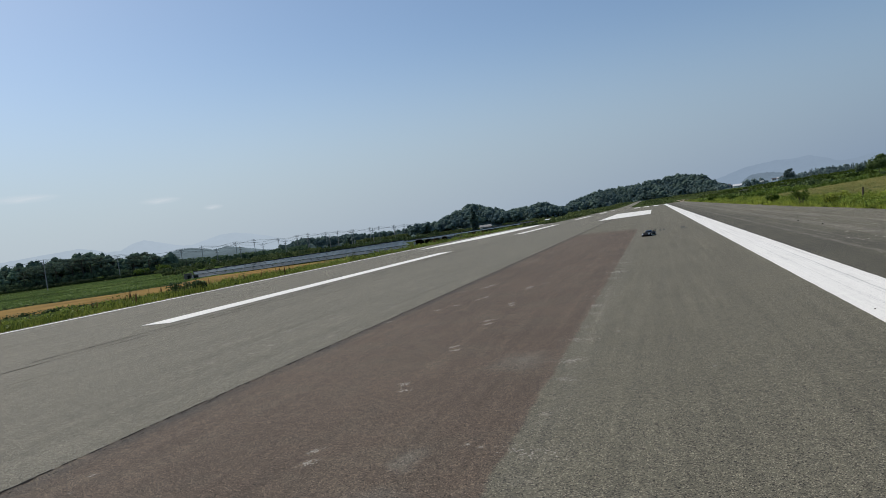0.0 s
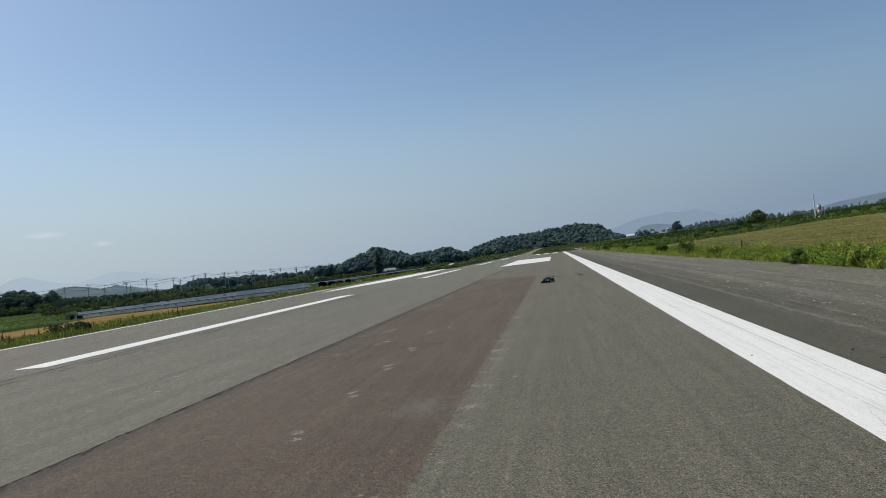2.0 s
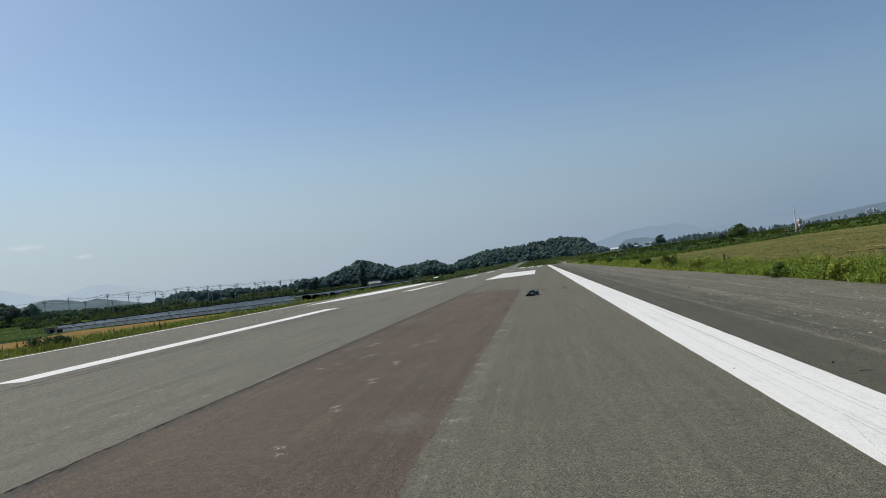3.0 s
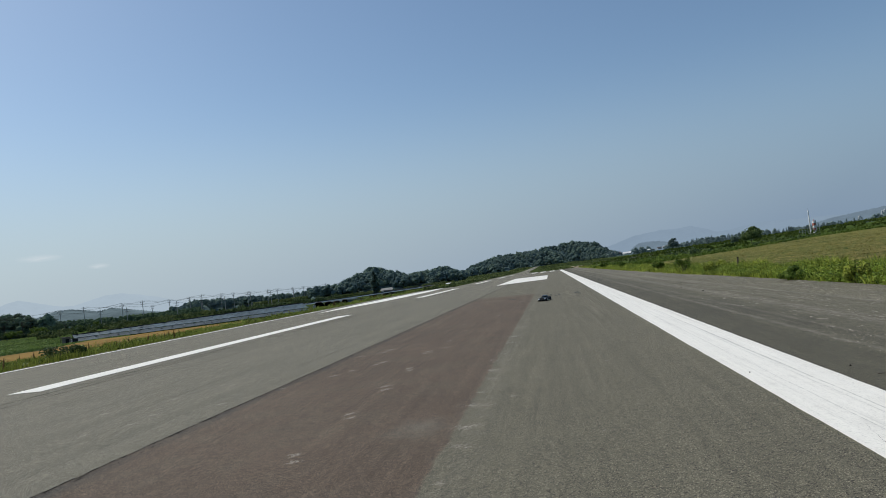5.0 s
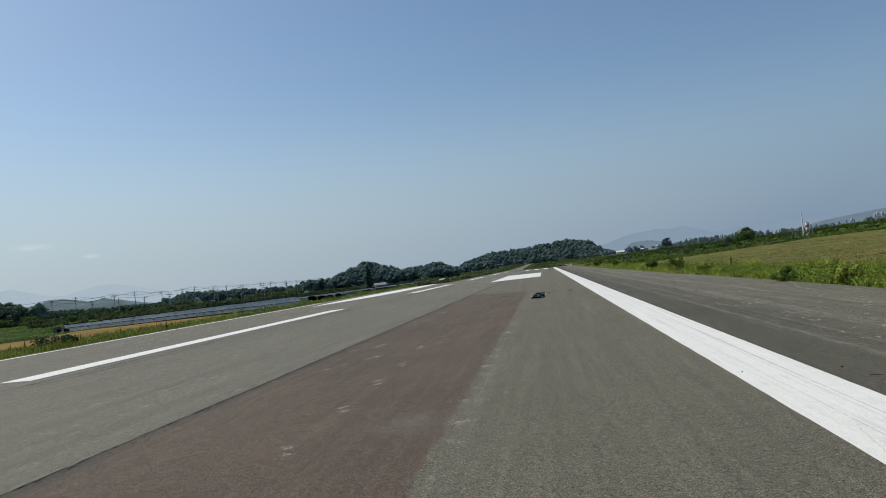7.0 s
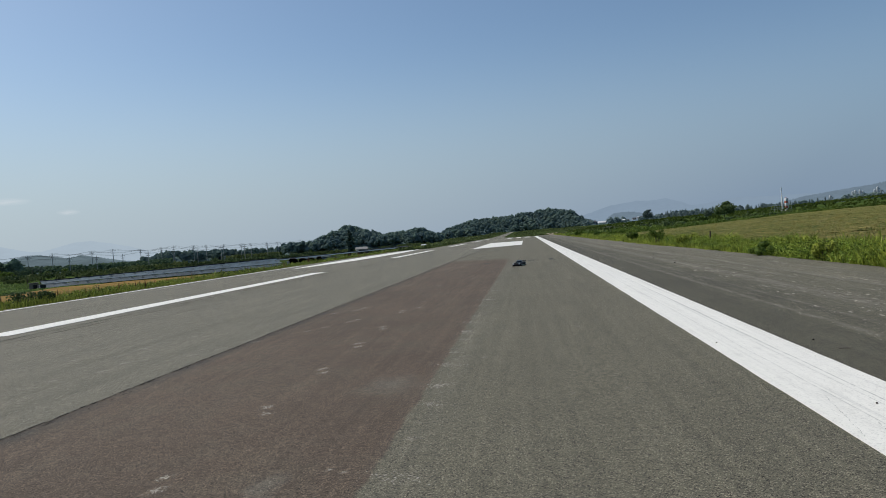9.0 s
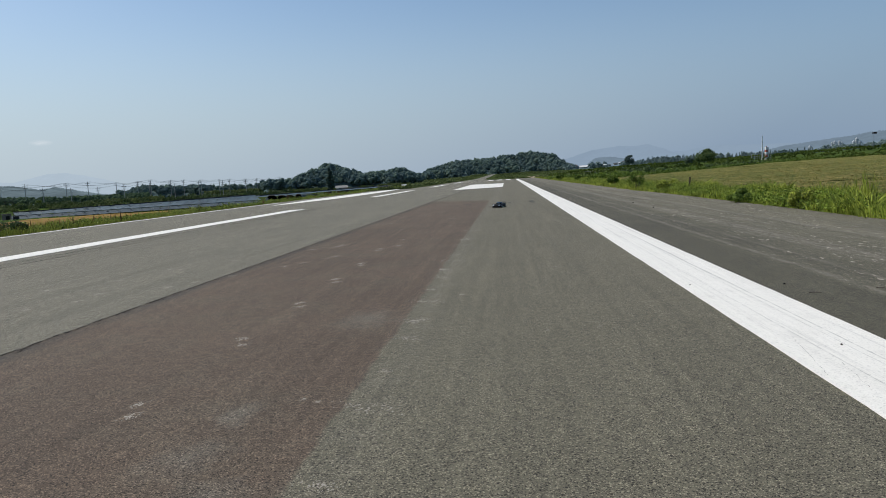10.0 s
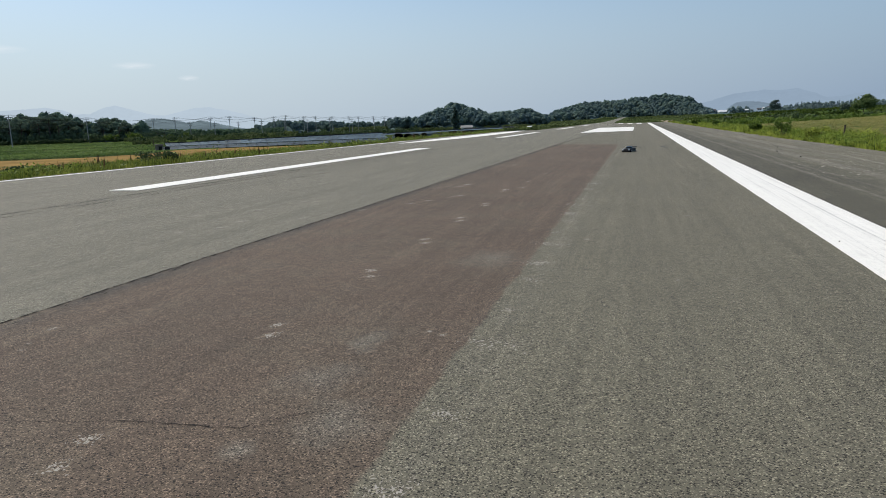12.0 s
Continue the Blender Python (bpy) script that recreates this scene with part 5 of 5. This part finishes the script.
def hoop_shelter(wide, high, depth, seed):
    """A tunnel of black netting on hoops, its mouth open; one shoulder sags."""
    ob = new("hoop_shelter")
    rng = random.Random(seed)
    n, rings = 12, 4
    vs, fs = [], []
    for skin in (0.0, 0.03):
        for j in range(rings + 1):
            for i in range(n + 1):
                a = math.pi * i / n
                lean = 0.16 * wide * math.sin(a) * (0.4 + 0.2 * rng.random())
                px = (wide / 2 - skin) * math.copysign(abs(math.cos(a)) ** 0.6, -math.cos(a)) - lean
                vs.append((px, depth * j / rings, max(0.0, (high - skin) * math.sin(a) ** 0.55 + rng.uniform(-0.02, 0.02))))
    half = (rings + 1) * (n + 1)
    for j in range(rings):
        for i in range(n):
            q = (j * (n + 1) + i, j * (n + 1) + i + 1, (j + 1) * (n + 1) + i + 1, (j + 1) * (n + 1) + i)
            fs += [q, tuple(reversed([half + k for k in q]))]
    fs += [(i, half + i, half + i + 1, i + 1) for i in range(n)]
    raw("net_skin", vs, fs, M_NET_DARK, ob)
    end = [(x, depth, z) for x, y, z in vs[rings * (n + 1):half]]
    raw("back_net", end, [tuple(range(n + 1))], M_NET_DARK, ob)
    for j in (0, 2, 4):
        hoop = bmesh.new()
        ring = [Vector(vs[j * (n + 1) + i]) + Vector((0, 0, 0.02)) for i in range(n + 1)]
        for p, q in zip(ring, ring[1:]):
            rod(p, q, 0.025, sides=5, bm=hoop)
        part("hoop", hoop, M_BARK, ob)
    return tagged(ob, "open mouth of a black netting tunnel beside the verge", "shade shelter", "black netting tunnels")


for k, (az, d, wide, high) in enumerate(((18.98, 140, 2.0, 1.42), (18.22, 141, 1.75, 1.3), (17.55, 142, 1.6, 1.24), (16.93, 143, 1.3, 1.34))):
    x, y = polar(az, d)
    hoop_shelter(wide, high, 6.0, 900 + k).matrix_basis = pose(x, y, LOW + 0.02, 0, 0, az)
x, y = polar(19.4, 139.6)
tagged(part("stone_post", box((0.42, 0.42, 1.1), (x, y, LOW + 0.55), 0.03), M_CONCRETE), "pale concrete post before black netting tunnels", "post")
for a0, a1, d, high in ((14.95, 14.4, 205, 1.15), (13.85, 13.4, 208, 1.2)):
    shade_shelter(polar(a0, d), polar(a1, d), 5.0, high - 0.2, high, M_NET_DARK, True, 1, "open end of a black netting shelter in the field", "black shade shelters")
shade_shelter(polar(20.2, 149), polar(10.4, 226), 2.0, 1.2, 1.4, M_NET, bays=8, label="long grey-blue netting roof over field posts", group="far shade shelters")
for a0, d0, a1, d1 in ((17.2, 165, 15.1, 178), (13.0, 250, 11.2, 262), (11.1, 266, 9.1, 285)):
    shade_shelter(polar(a0, d0), polar(a1, d1), 4.0, 0.45 if d0 < 200 else 1.0, 1.25, M_NET if d0 < 200 else M_NET_DARK, True, 4, "long netting shelter across the far field", "far shade shelters")


def pump_hut():
    ob = new("pump_hut")
    part("wall", box((1.5, 1.3, 1.2), (0, 0, 0.6), 0.02), M_HUT, ob)
    part("roof", box((1.7, 1.5, 0.1), (0, 0, 1.26), 0.02), M_HUT, ob)
    part("door", box((0.6, 0.05, 0.9), (0.2, -0.66, 0.47), 0.01), M_TAR, ob, "dark doorway")
    part("tank", rod((1.5, 0, 0), (1.5, 0, 0.8), 0.5, sides=14), M_NET_DARK, ob, "black water tank beside the hut")
    part("pole", rod((-0.95, 0, 0), (-0.95, 0, 2.6), 0.05, sides=6), M_BARK, ob)
    return tagged(ob, "small grey concrete pump hut beside the field", "hut")


x, y = polar(37.25, 128.5)
pump_hut().matrix_basis = pose(x, y, -1.58, 0, 0, 37) @ Matrix.Scale(0.85, 4)

# ---------------------------------------------------------------- power line


def utility_pole(high):
    """A tapered concrete pole with two crossarms, insulators and a brace."""
    ob = new("utility_pole")
    part("shaft", rod((0, 0, 0), (0, 0, high), 0.16, 0.11, 10), M_CONCRETE, ob)
    for z, w in ((high - 0.75, 2.1), (high - 1.7, 1.3)):
        arm = part("crossarm", box((w, 0.12, 0.13), (0, 0.2, z), 0.01), M_TAR, ob)
        for s in (-0.46, 0.0, 0.46):
            part("insulator", rod((s * w, 0.14, z + 0.05), (s * w, 0.14, z + 0.35), 0.07, 0.05, 8), M_WHITE, arm)
        part("brace", rod((-w * 0.35, 0.1, z), (0, 0.1, z - 0.6), 0.03, sides=5), M_STEEL, ob)
    return tagged(ob, "grey concrete power pole with two steel crossarms", "power pole", "power poles")


main = [(52.5, 1.9), (46.67, 1.65), (41.91, 1.36), (37.48, 1.21), (33.44, 1.2), (30.15, 1.03), (28.7, 1.03), (26.41, 0.97), (24.22, 0.86), (22.13, 0.81), (20.07, 0.74), (18.35, 0.78)]
side_row = [(35.98, 1.26), (32.03, 1.21), (27.79, 1.09), (25.49, 0.94), (22.89, 0.83), (20.92, 0.77), (19.17, 0.72)]
first, tops = utility_pole(9.5), {}
for row, list_ in (("main", main), ("side", side_row)):
    tops[row] = []
    for k, (az, el) in enumerate(list_):
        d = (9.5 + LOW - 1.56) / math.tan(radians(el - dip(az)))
        x, y = polar(az, d)
        p = first if row == "main" and k == 0 else copy_thing(first, pose(0, 0, 0))
        p.matrix_basis = pose(x, y, LOW, 0.6 * math.sin(k * 2.3), 0.8 * math.cos(k * 1.7), 70 - az)
        tops[row].append(Vector((x, y, LOW)))
for k in range(9):
    az, d = 34.9 - 1.75 * k, 300 + 18 * (k % 3)
    x, y = polar(az, d)
    low_pole = copy_thing(first, pose(x, y, LOW - 2.4, 0, 0, 40))


def wires(name, feet, up, out, label):
    """One conductor that sags from pole to pole."""
    curve = bpy.data.curves.new(name, "CURVE")
    curve.dimensions, curve.bevel_depth, curve.bevel_resolution = "3D", 0.022, 0
    pts = []
    for a, b in zip(feet, feet[1:]):
        for k in range(8):
            t = k / 8
            p = a.lerp(b, t)
            pts.append((p.x + out, p.y, p.z + up - 1.3 * 4 * t * (1 - t)))
    sp = curve.splines.new("POLY")
    sp.points.add(len(pts) - 1)
    for q, p in zip(sp.points, pts):
        q.co = (*p, 1)
    curve.materials.append(M_TAR)
    tagged(new(name, curve), label, "power cable", "power cables")


for out, up in ((-1.0, 9.5), (0.0, 9.5), (1.0, 9.5), (-0.7, 8.3), (0.7, 8.3)):
    wires("power_cable", tops["main"], up, out, "thin dark power cable strung between poles")
for out in (-0.9, 0.9):
    wires("power_cable", tops["side"], 9.4, out, "thin dark power cable strung between poles")

# ---------------------------------------------------------------- single trees


def tree(seed, high, wide, mat, leaf, count, shape="round", label="", category="tree", group=""):
    """A tapered trunk with limbs, and a crown of many leaf clumps with gaps."""
    rng = np.random.RandomState(seed)
    ob = new("tree")
    wood = bmesh.new()
    cs, rs = [], []
    rod((0, 0, -0.3), (0, 0, high * 0.75), high * 0.022, high * 0.008, 7, wood)
    if shape == "column":
        for k in range(7):
            z = high * (0.14 + 0.13 * k)
            w = wide * 0.5 * (0.75, 1.0, 1.0, 0.9, 0.75, 0.5, 0.25)[k]
            cs.append((rng.normal() * 0.05 * wide, rng.normal() * 0.05 * wide, z))
            rs.append((w, w, high * 0.1))
    else:
        flat = shape == "pine"
        for k in range(12):
            z = high * (rng.uniform(0.5, 0.95) if flat else rng.uniform(0.25, 0.88))
            reach = wide * 0.5 * (rng.uniform(0.3, 0.95) if flat else rng.uniform(0.2, 0.75) * math.sin(math.pi * (0.15 + 0.75 * z / high)))
            a = rng.uniform(0, 6.28)
            tip = (math.cos(a) * reach, math.sin(a) * reach, z)
            rod((0, 0, z * 0.75), tip, high * 0.008, high * 0.003, 5, wood)
            cs.append(tip)
            w = wide * rng.uniform(0.14, 0.24)
            rs.append((w, w, high * (0.05 if flat else 0.13)))
        if shape == "dome":
            for k in range(7):
                a = 0.9 * k
                cs.append((math.cos(a) * wide * 0.27, math.sin(a) * wide * 0.27, high * (0.34 + 0.05 * (k % 3))))
                rs.append((wide * 0.22, wide * 0.22, high * 0.3))
        if not flat:
            cs.append((0, 0, high * 0.55))
            rs.append((wide * 0.42, wide * 0.42, high * 0.36))
    part("trunk", wood, M_BARK, ob)
    cloud_object("crown", leaf_cloud(rng, cs, rs, count, leaf), mat, ob)
    return tagged(ob, label, category, group)


PINE_TOP = [(50, 1.3), (47, 1.5), (44.4, 1.75), (42.7, 1.5), (41.5, 0.95), (40.7, 1.45), (38.6, 0.9), (37.8, 0.75), (37.2, 0.45), (36, 0.25)]
pines = [tree(300 + k, 11.0, 7.0 + k % 3, M_TREE, 0.24, 150, "pine", "dark spreading pine tree in a grove", "pine tree", "pines beyond the field") for k in range(5)]
rngp = random.Random(9)
for k in range(30):
    az = 50 - 13.4 * k / 29 + rngp.uniform(-0.25, 0.25)
    d = rngp.uniform(312, 336)
    x, y = polar(az, d)
    top = 1.56 + d * math.tan(radians(canopy_z(PINE_TOP, az))) - LOW
    p = pines[k] if k < 5 else copy_thing(pines[k % 5], pose(0, 0, 0))
    p.matrix_basis = pose(x, y, LOW, 0, 0, rngp.uniform(0, 360)) @ Matrix.Scale(top / 11.0 * rngp.uniform(0.88, 1.02), 4)

shrubs_ = [tree(340 + k, 4.2, 5.0, M_BUSH, 0.26, 60, "round", "low round light green tree before the pines", "tree", "low trees before the pines") for k in range(2)]
for k, (az, d, size) in enumerate(((40.6, 300, 0.9), (40.1, 304, 0.75), (39.1, 298, 1.05), (38.6, 303, 0.8), (36.4, 290, 0.7), (35.2, 296, 0.75), (43.2, 302, 0.6))):
    x, y = polar(az, d)
    p = shrubs_[k] if k < 2 else copy_thing(shrubs_[k % 2], pose(0, 0, 0))
    p.matrix_basis = pose(x, y, LOW, 0, 0, 50 * k) @ Matrix.Scale(size, 4)
cypress = tree(320, 8.6, 2.9, M_CYPRESS, 0.3, 150, "column", "tall dark columnar conifer before the hill", "conifer")
x, y = polar(14.37, 242)
cypress.matrix_basis = pose(x, y, LOW, 0, 0, 0)
big = tree(321, 5.5, 7.8, M_BROAD, 0.22, 260, "dome", "broad round green tree beyond the crop field")
x, y = polar(-15.05, 258)
big.matrix_basis = pose(x, y, 1.4, 0, 0, 40)
dark = tree(322, 4.0, 4.4, M_TREE, 0.2, 90, "dome", "small dark tree beside a larger one")
x, y = polar(-13.9, 260)
dark.matrix_basis = pose(x, y, 1.5, 0, 0, 10) @ Matrix.Scale(0.72, 4)
lone = tree(323, 8.5, 9.5, M_WOODTREE, 0.4, 130, "dome", "lone round tree on the distant plain")
x, y = polar(-9.5, 560)
lone.matrix_basis = pose(x, y, 3.7, 0, 0, 80) @ Matrix.Scale(0.9, 4)
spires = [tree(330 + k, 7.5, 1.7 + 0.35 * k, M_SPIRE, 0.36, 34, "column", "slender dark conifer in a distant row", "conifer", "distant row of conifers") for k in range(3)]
rngs = random.Random(12)
for k in range(120):
    az = -10.6 - 16.0 * (k / 119) ** 0.95 + rngs.uniform(-0.2, 0.2)
    d = 575 + rngs.uniform(-12, 12)
    x, y = polar(az, d)
    p = spires[k] if k < 3 else copy_thing(spires[k % 3], pose(0, 0, 0))
    p.matrix_basis = pose(x, y, 2.2, 0, 0, rngs.uniform(0, 360)) @ Matrix.Scale(rngs.uniform(0.65, 1.0), 4)

# ---------------------------------------------------------------- mast, hut and far buildings


def radio_mast(high):
    ob = new("radio_mast")
    part("base", box((0.8, 0.8, 0.3), (0, 0, 0.15), 0.03), M_CONCRETE, ob)
    for k in range(6):
        part("section", rod((0, 0, 0.3 + high / 6 * k), (0, 0, 0.3 + high / 6 * (k + 1)), 0.24 - 0.02 * k, 0.235 - 0.02 * k, 10), M_WHITE, ob)
    part("tip", rod((0, 0, high), (0, 0, high + 0.9), 0.03, 0.02, 6), M_STEEL, ob)
    return tagged(ob, "slim white mast on the far side of the field", "mast")


def marker_tower(high):
    ob = new("marker_tower")
    for k in range(5):
        part("panel", box((0.75, 0.75, high / 5 - 0.04), (0, 0, high / 5 * (k + 0.5)), 0.03), M_RED if k % 2 else M_WHITE, ob, "red panel" if k % 2 else "white panel")
    part("ladder", box((0.25, 0.06, high), (0.3, -0.5, high / 2), 0.01), M_STEEL, ob)
    part("lamp", rod((0, 0, high), (0, 0, high + 0.35), 0.14, 0.1, 10), M_RED, ob)
    return tagged(ob, "red and white chequered marker tower beside a mast", "tower")


def fence(n, step):
    ob = new("fence")
    for k in range(n):
        part("post", rod((k * step, 0, 0), (k * step, 0, 2.0), 0.05, sides=6), M_STEEL, ob)
    for z in (0.6, 1.2, 1.9):
        part("rail", box((n * step - step, 0.05, 0.06), ((n - 1) * step / 2, 0, z), 0.008), M_STEEL, ob)
    return tagged(ob, "pale metal fence round the mast", "fence")


x, y = polar(-19.03, 250)
radio_mast(7.2).matrix_basis = pose(x, y, 1.8)
x, y = polar(-19.3, 247)
marker_tower(3.9).matrix_basis = pose(x, y, 1.8, 0, 0, 15)
x, y = polar(-18.3, 246)
fence(8, 0.8).matrix_basis = pose(x, y, 1.75, 0, 0, -19)


def house(w, d, h, roof_mat, wall_mat=M_WALL, pitch=0.35, label="", category="house"):
    ob = new("house")
    part("wall", box((w, d, h), (0, 0, h / 2), 0.03), wall_mat, ob)
    rise, over = d / 2 * pitch * 2, 0.4
    vs = [(-w / 2 - over, -d / 2 - over, h), (w / 2 + over, -d / 2 - over, h), (w / 2 + over, 0, h + rise), (-w / 2 - over, 0, h + rise), (-w / 2 - over, d / 2 + over, h), (w / 2 + over, d / 2 + over, h)]
    raw("roof", vs, [(0, 1, 2, 3), (3, 2, 5, 4), (0, 3, 4), (1, 5, 2), (0, 4, 5, 1)], roof_mat, ob)
    n = max(2, int(w / 2.6))
    for k in range(n):
        x = -w / 2 + w * (k + 0.5) / n
        win = part("window", box((1.2, 0.12, 1.0), (x, -d / 2, h * 0.55), 0.02), M_CARGLASS, ob, "dark window")
        part("sill", box((1.4, 0.2, 0.1), (x, -d / 2 - 0.05, h * 0.55 - 0.55), 0.01), M_CONCRETE, win)
    return tagged(ob, label, category)


for az, d, z, w, h, roof, label in ((13.5, 262, LOW, 4.6, 1.9, M_CONCRETE, "low farm building with a white roof"), (-5.23, 600, 3.6, 8.0, 2.4, M_ROOF, "pale farmhouse with a dark roof"), (-5.98, 605, 3.0, 10.0, 1.6, M_WHITE, "long low white greenhouse on the plain"), (-6.63, 610, 3.2, 4.0, 1.6, M_WHITE, "small white shed on the plain"),
                                    (-7.6, 600, 3.6, 4.4, 1.8, M_WHITE, "white farm building on the plain"), (-7.95, 606, 3.6, 3.4, 1.6, M_ROOF, "small grey-roofed shed on the plain"), (-8.46, 604, 4.2, 4.5, 2.0, M_ROOF, "white cottage with a dark roof"), (-8.8, 606, 4.8, 3.6, 2.0, M_WHITE, "small white building on the plain"), (-9.1, 610, 5.2, 4.2, 2.0, M_ROOF, "white house with a dark hipped roof"), (-9.87, 606, 4.4, 5.0, 2.2, M_ROOF, "dark-roofed farm shed on the plain"),
                                    (24.9, 300, LOW - 0.6, 2.6, 1.4, M_WHITE, "small pale shed among shrubs"), (8.45, 300, LOW, 2.2, 1.0, M_WHITE, "tiny white hut beyond the shelters")):
    x, y = polar(az, d)
    house(w, w * 0.6, h, roof, label=label).matrix_basis = pose(x, y, z + (0.2 if az < 0 else 0), 0, 0, az + 12) @ Matrix.Scale(0.65 if az < 0 else 0.8, 4)


def storage_tank(r, h):
    """A slim silo with a cone on top, a ladder and a slanting feed pipe."""
    ob = new("storage_tank")
    part("shell", rod((0, 0, 0), (0, 0, h), r, sides=24), M_TANK, ob)
    part("cone", rod((0, 0, h), (0, 0, h + r * 0.9), r * 1.03, r * 0.15, 24), M_TANK, ob)
    part("ladder", box((0.5, 0.2, h), (0, -r - 0.1, h / 2), 0.02), M_STEEL, ob)
    part("feed_pipe", rod((r * 2.6, 0, h * 0.84), (0, 0, h + r * 0.9), 0.5, sides=8), M_TANK, ob)
    return tagged(ob, "tall white silo with a cone top on the distant plain", "storage tank", "storage tanks")


for az, r, h in ((-23.52, 1.0, 15.6), (-23.68, 1.2, 16.6), (-23.97, 1.3, 16.6), (-24.12, 1.2, 15.0), (-24.84, 1.4, 15.6), (-25.02, 1.2, 18.4), (-25.2, 1.4, 15.2), (-22.13, 1.2, 13.2)):
    x, y = polar(az, 880)
    storage_tank(r, h).matrix_basis = pose(x, y, 1.2)


def sign_board(high):
    ob = new("sign_board")
    part("post", rod((0, 0, 0), (0, 0, high), 0.09, 0.07, 8), M_STEEL, ob)
    part("board", box((1.5, 0.1, 0.6), (0.5, 0, high - 0.35), 0.02), M_TAR, ob, "dark board")
    return tagged(ob, "dark sign board on a tall steel post", "sign")


x, y = polar(-26.0, 300)
sign_board(8.0).matrix_basis = pose(x, y, ground_z(x, y), 0, 0, -26)

# bare earth at the far end of the shoulder
ev, ef = [], []
for j in range(13):
    for i in range(7):
        x, y = 7.0 + 8 * i / 6, 236 + 80 * j / 12
        ev.append((x + 0.6 * noise.noise((x, y * 0.05, 3)), y, max(ground_z(x, y), paved_z(x) - 0.05) + 0.03 + 0.05 * noise.noise((x * 0.4, y * 0.1, 1))))
for j in range(12):
    for i in range(6):
        ef.append((j * 7 + i, j * 7 + i + 1, (j + 1) * 7 + i + 1, (j + 1) * 7 + i))
tagged(raw("earth_patch", ev, ef, M_EARTH), "bare pale earth at the end of the shoulder", "earth", kind="structure")


def sheeted_bank(a0, d0, a1, d1, high):
    """A low bank under pale plastic sheeting."""
    n, vs, fs = 14, [], []
    for k in range(n + 1):
        u = k / n
        az, d = radians(a0 + (a1 - a0) * u), d0 + (d1 - d0) * u
        h = high * (0.6 + 0.5 * noise.noise((u * 5, d0, 1))) * (0.3 if k in (0, n) else 1.0)
        for out, z in ((-1.2, -0.3), (-0.7, h), (0.6, h * 0.95), (1.2, -0.3)):
            x, y = -math.sin(az) * (d + out), math.cos(az) * (d + out)
            vs.append((x, y, 0.9 + z))
    for k in range(n):
        for q in range(3):
            fs.append((4 * k + q, 4 * k + 4 + q, 4 * k + 5 + q, 4 * k + 1 + q))
    bank_ = new("sheeted_bank")
    raw("sheet", vs, fs, M_EARTH, bank_)
    return tagged(bank_, "low bank under pale plastic sheeting in the scrub", "bank", "sheeted banks")


sheeted_bank(-6.1, 236, -7.3, 246, 0.5)
sheeted_bank(-7.55, 250, -7.95, 252, 0.8)
sheeted_bank(-8.5, 240, -9.3, 246, 0.4)
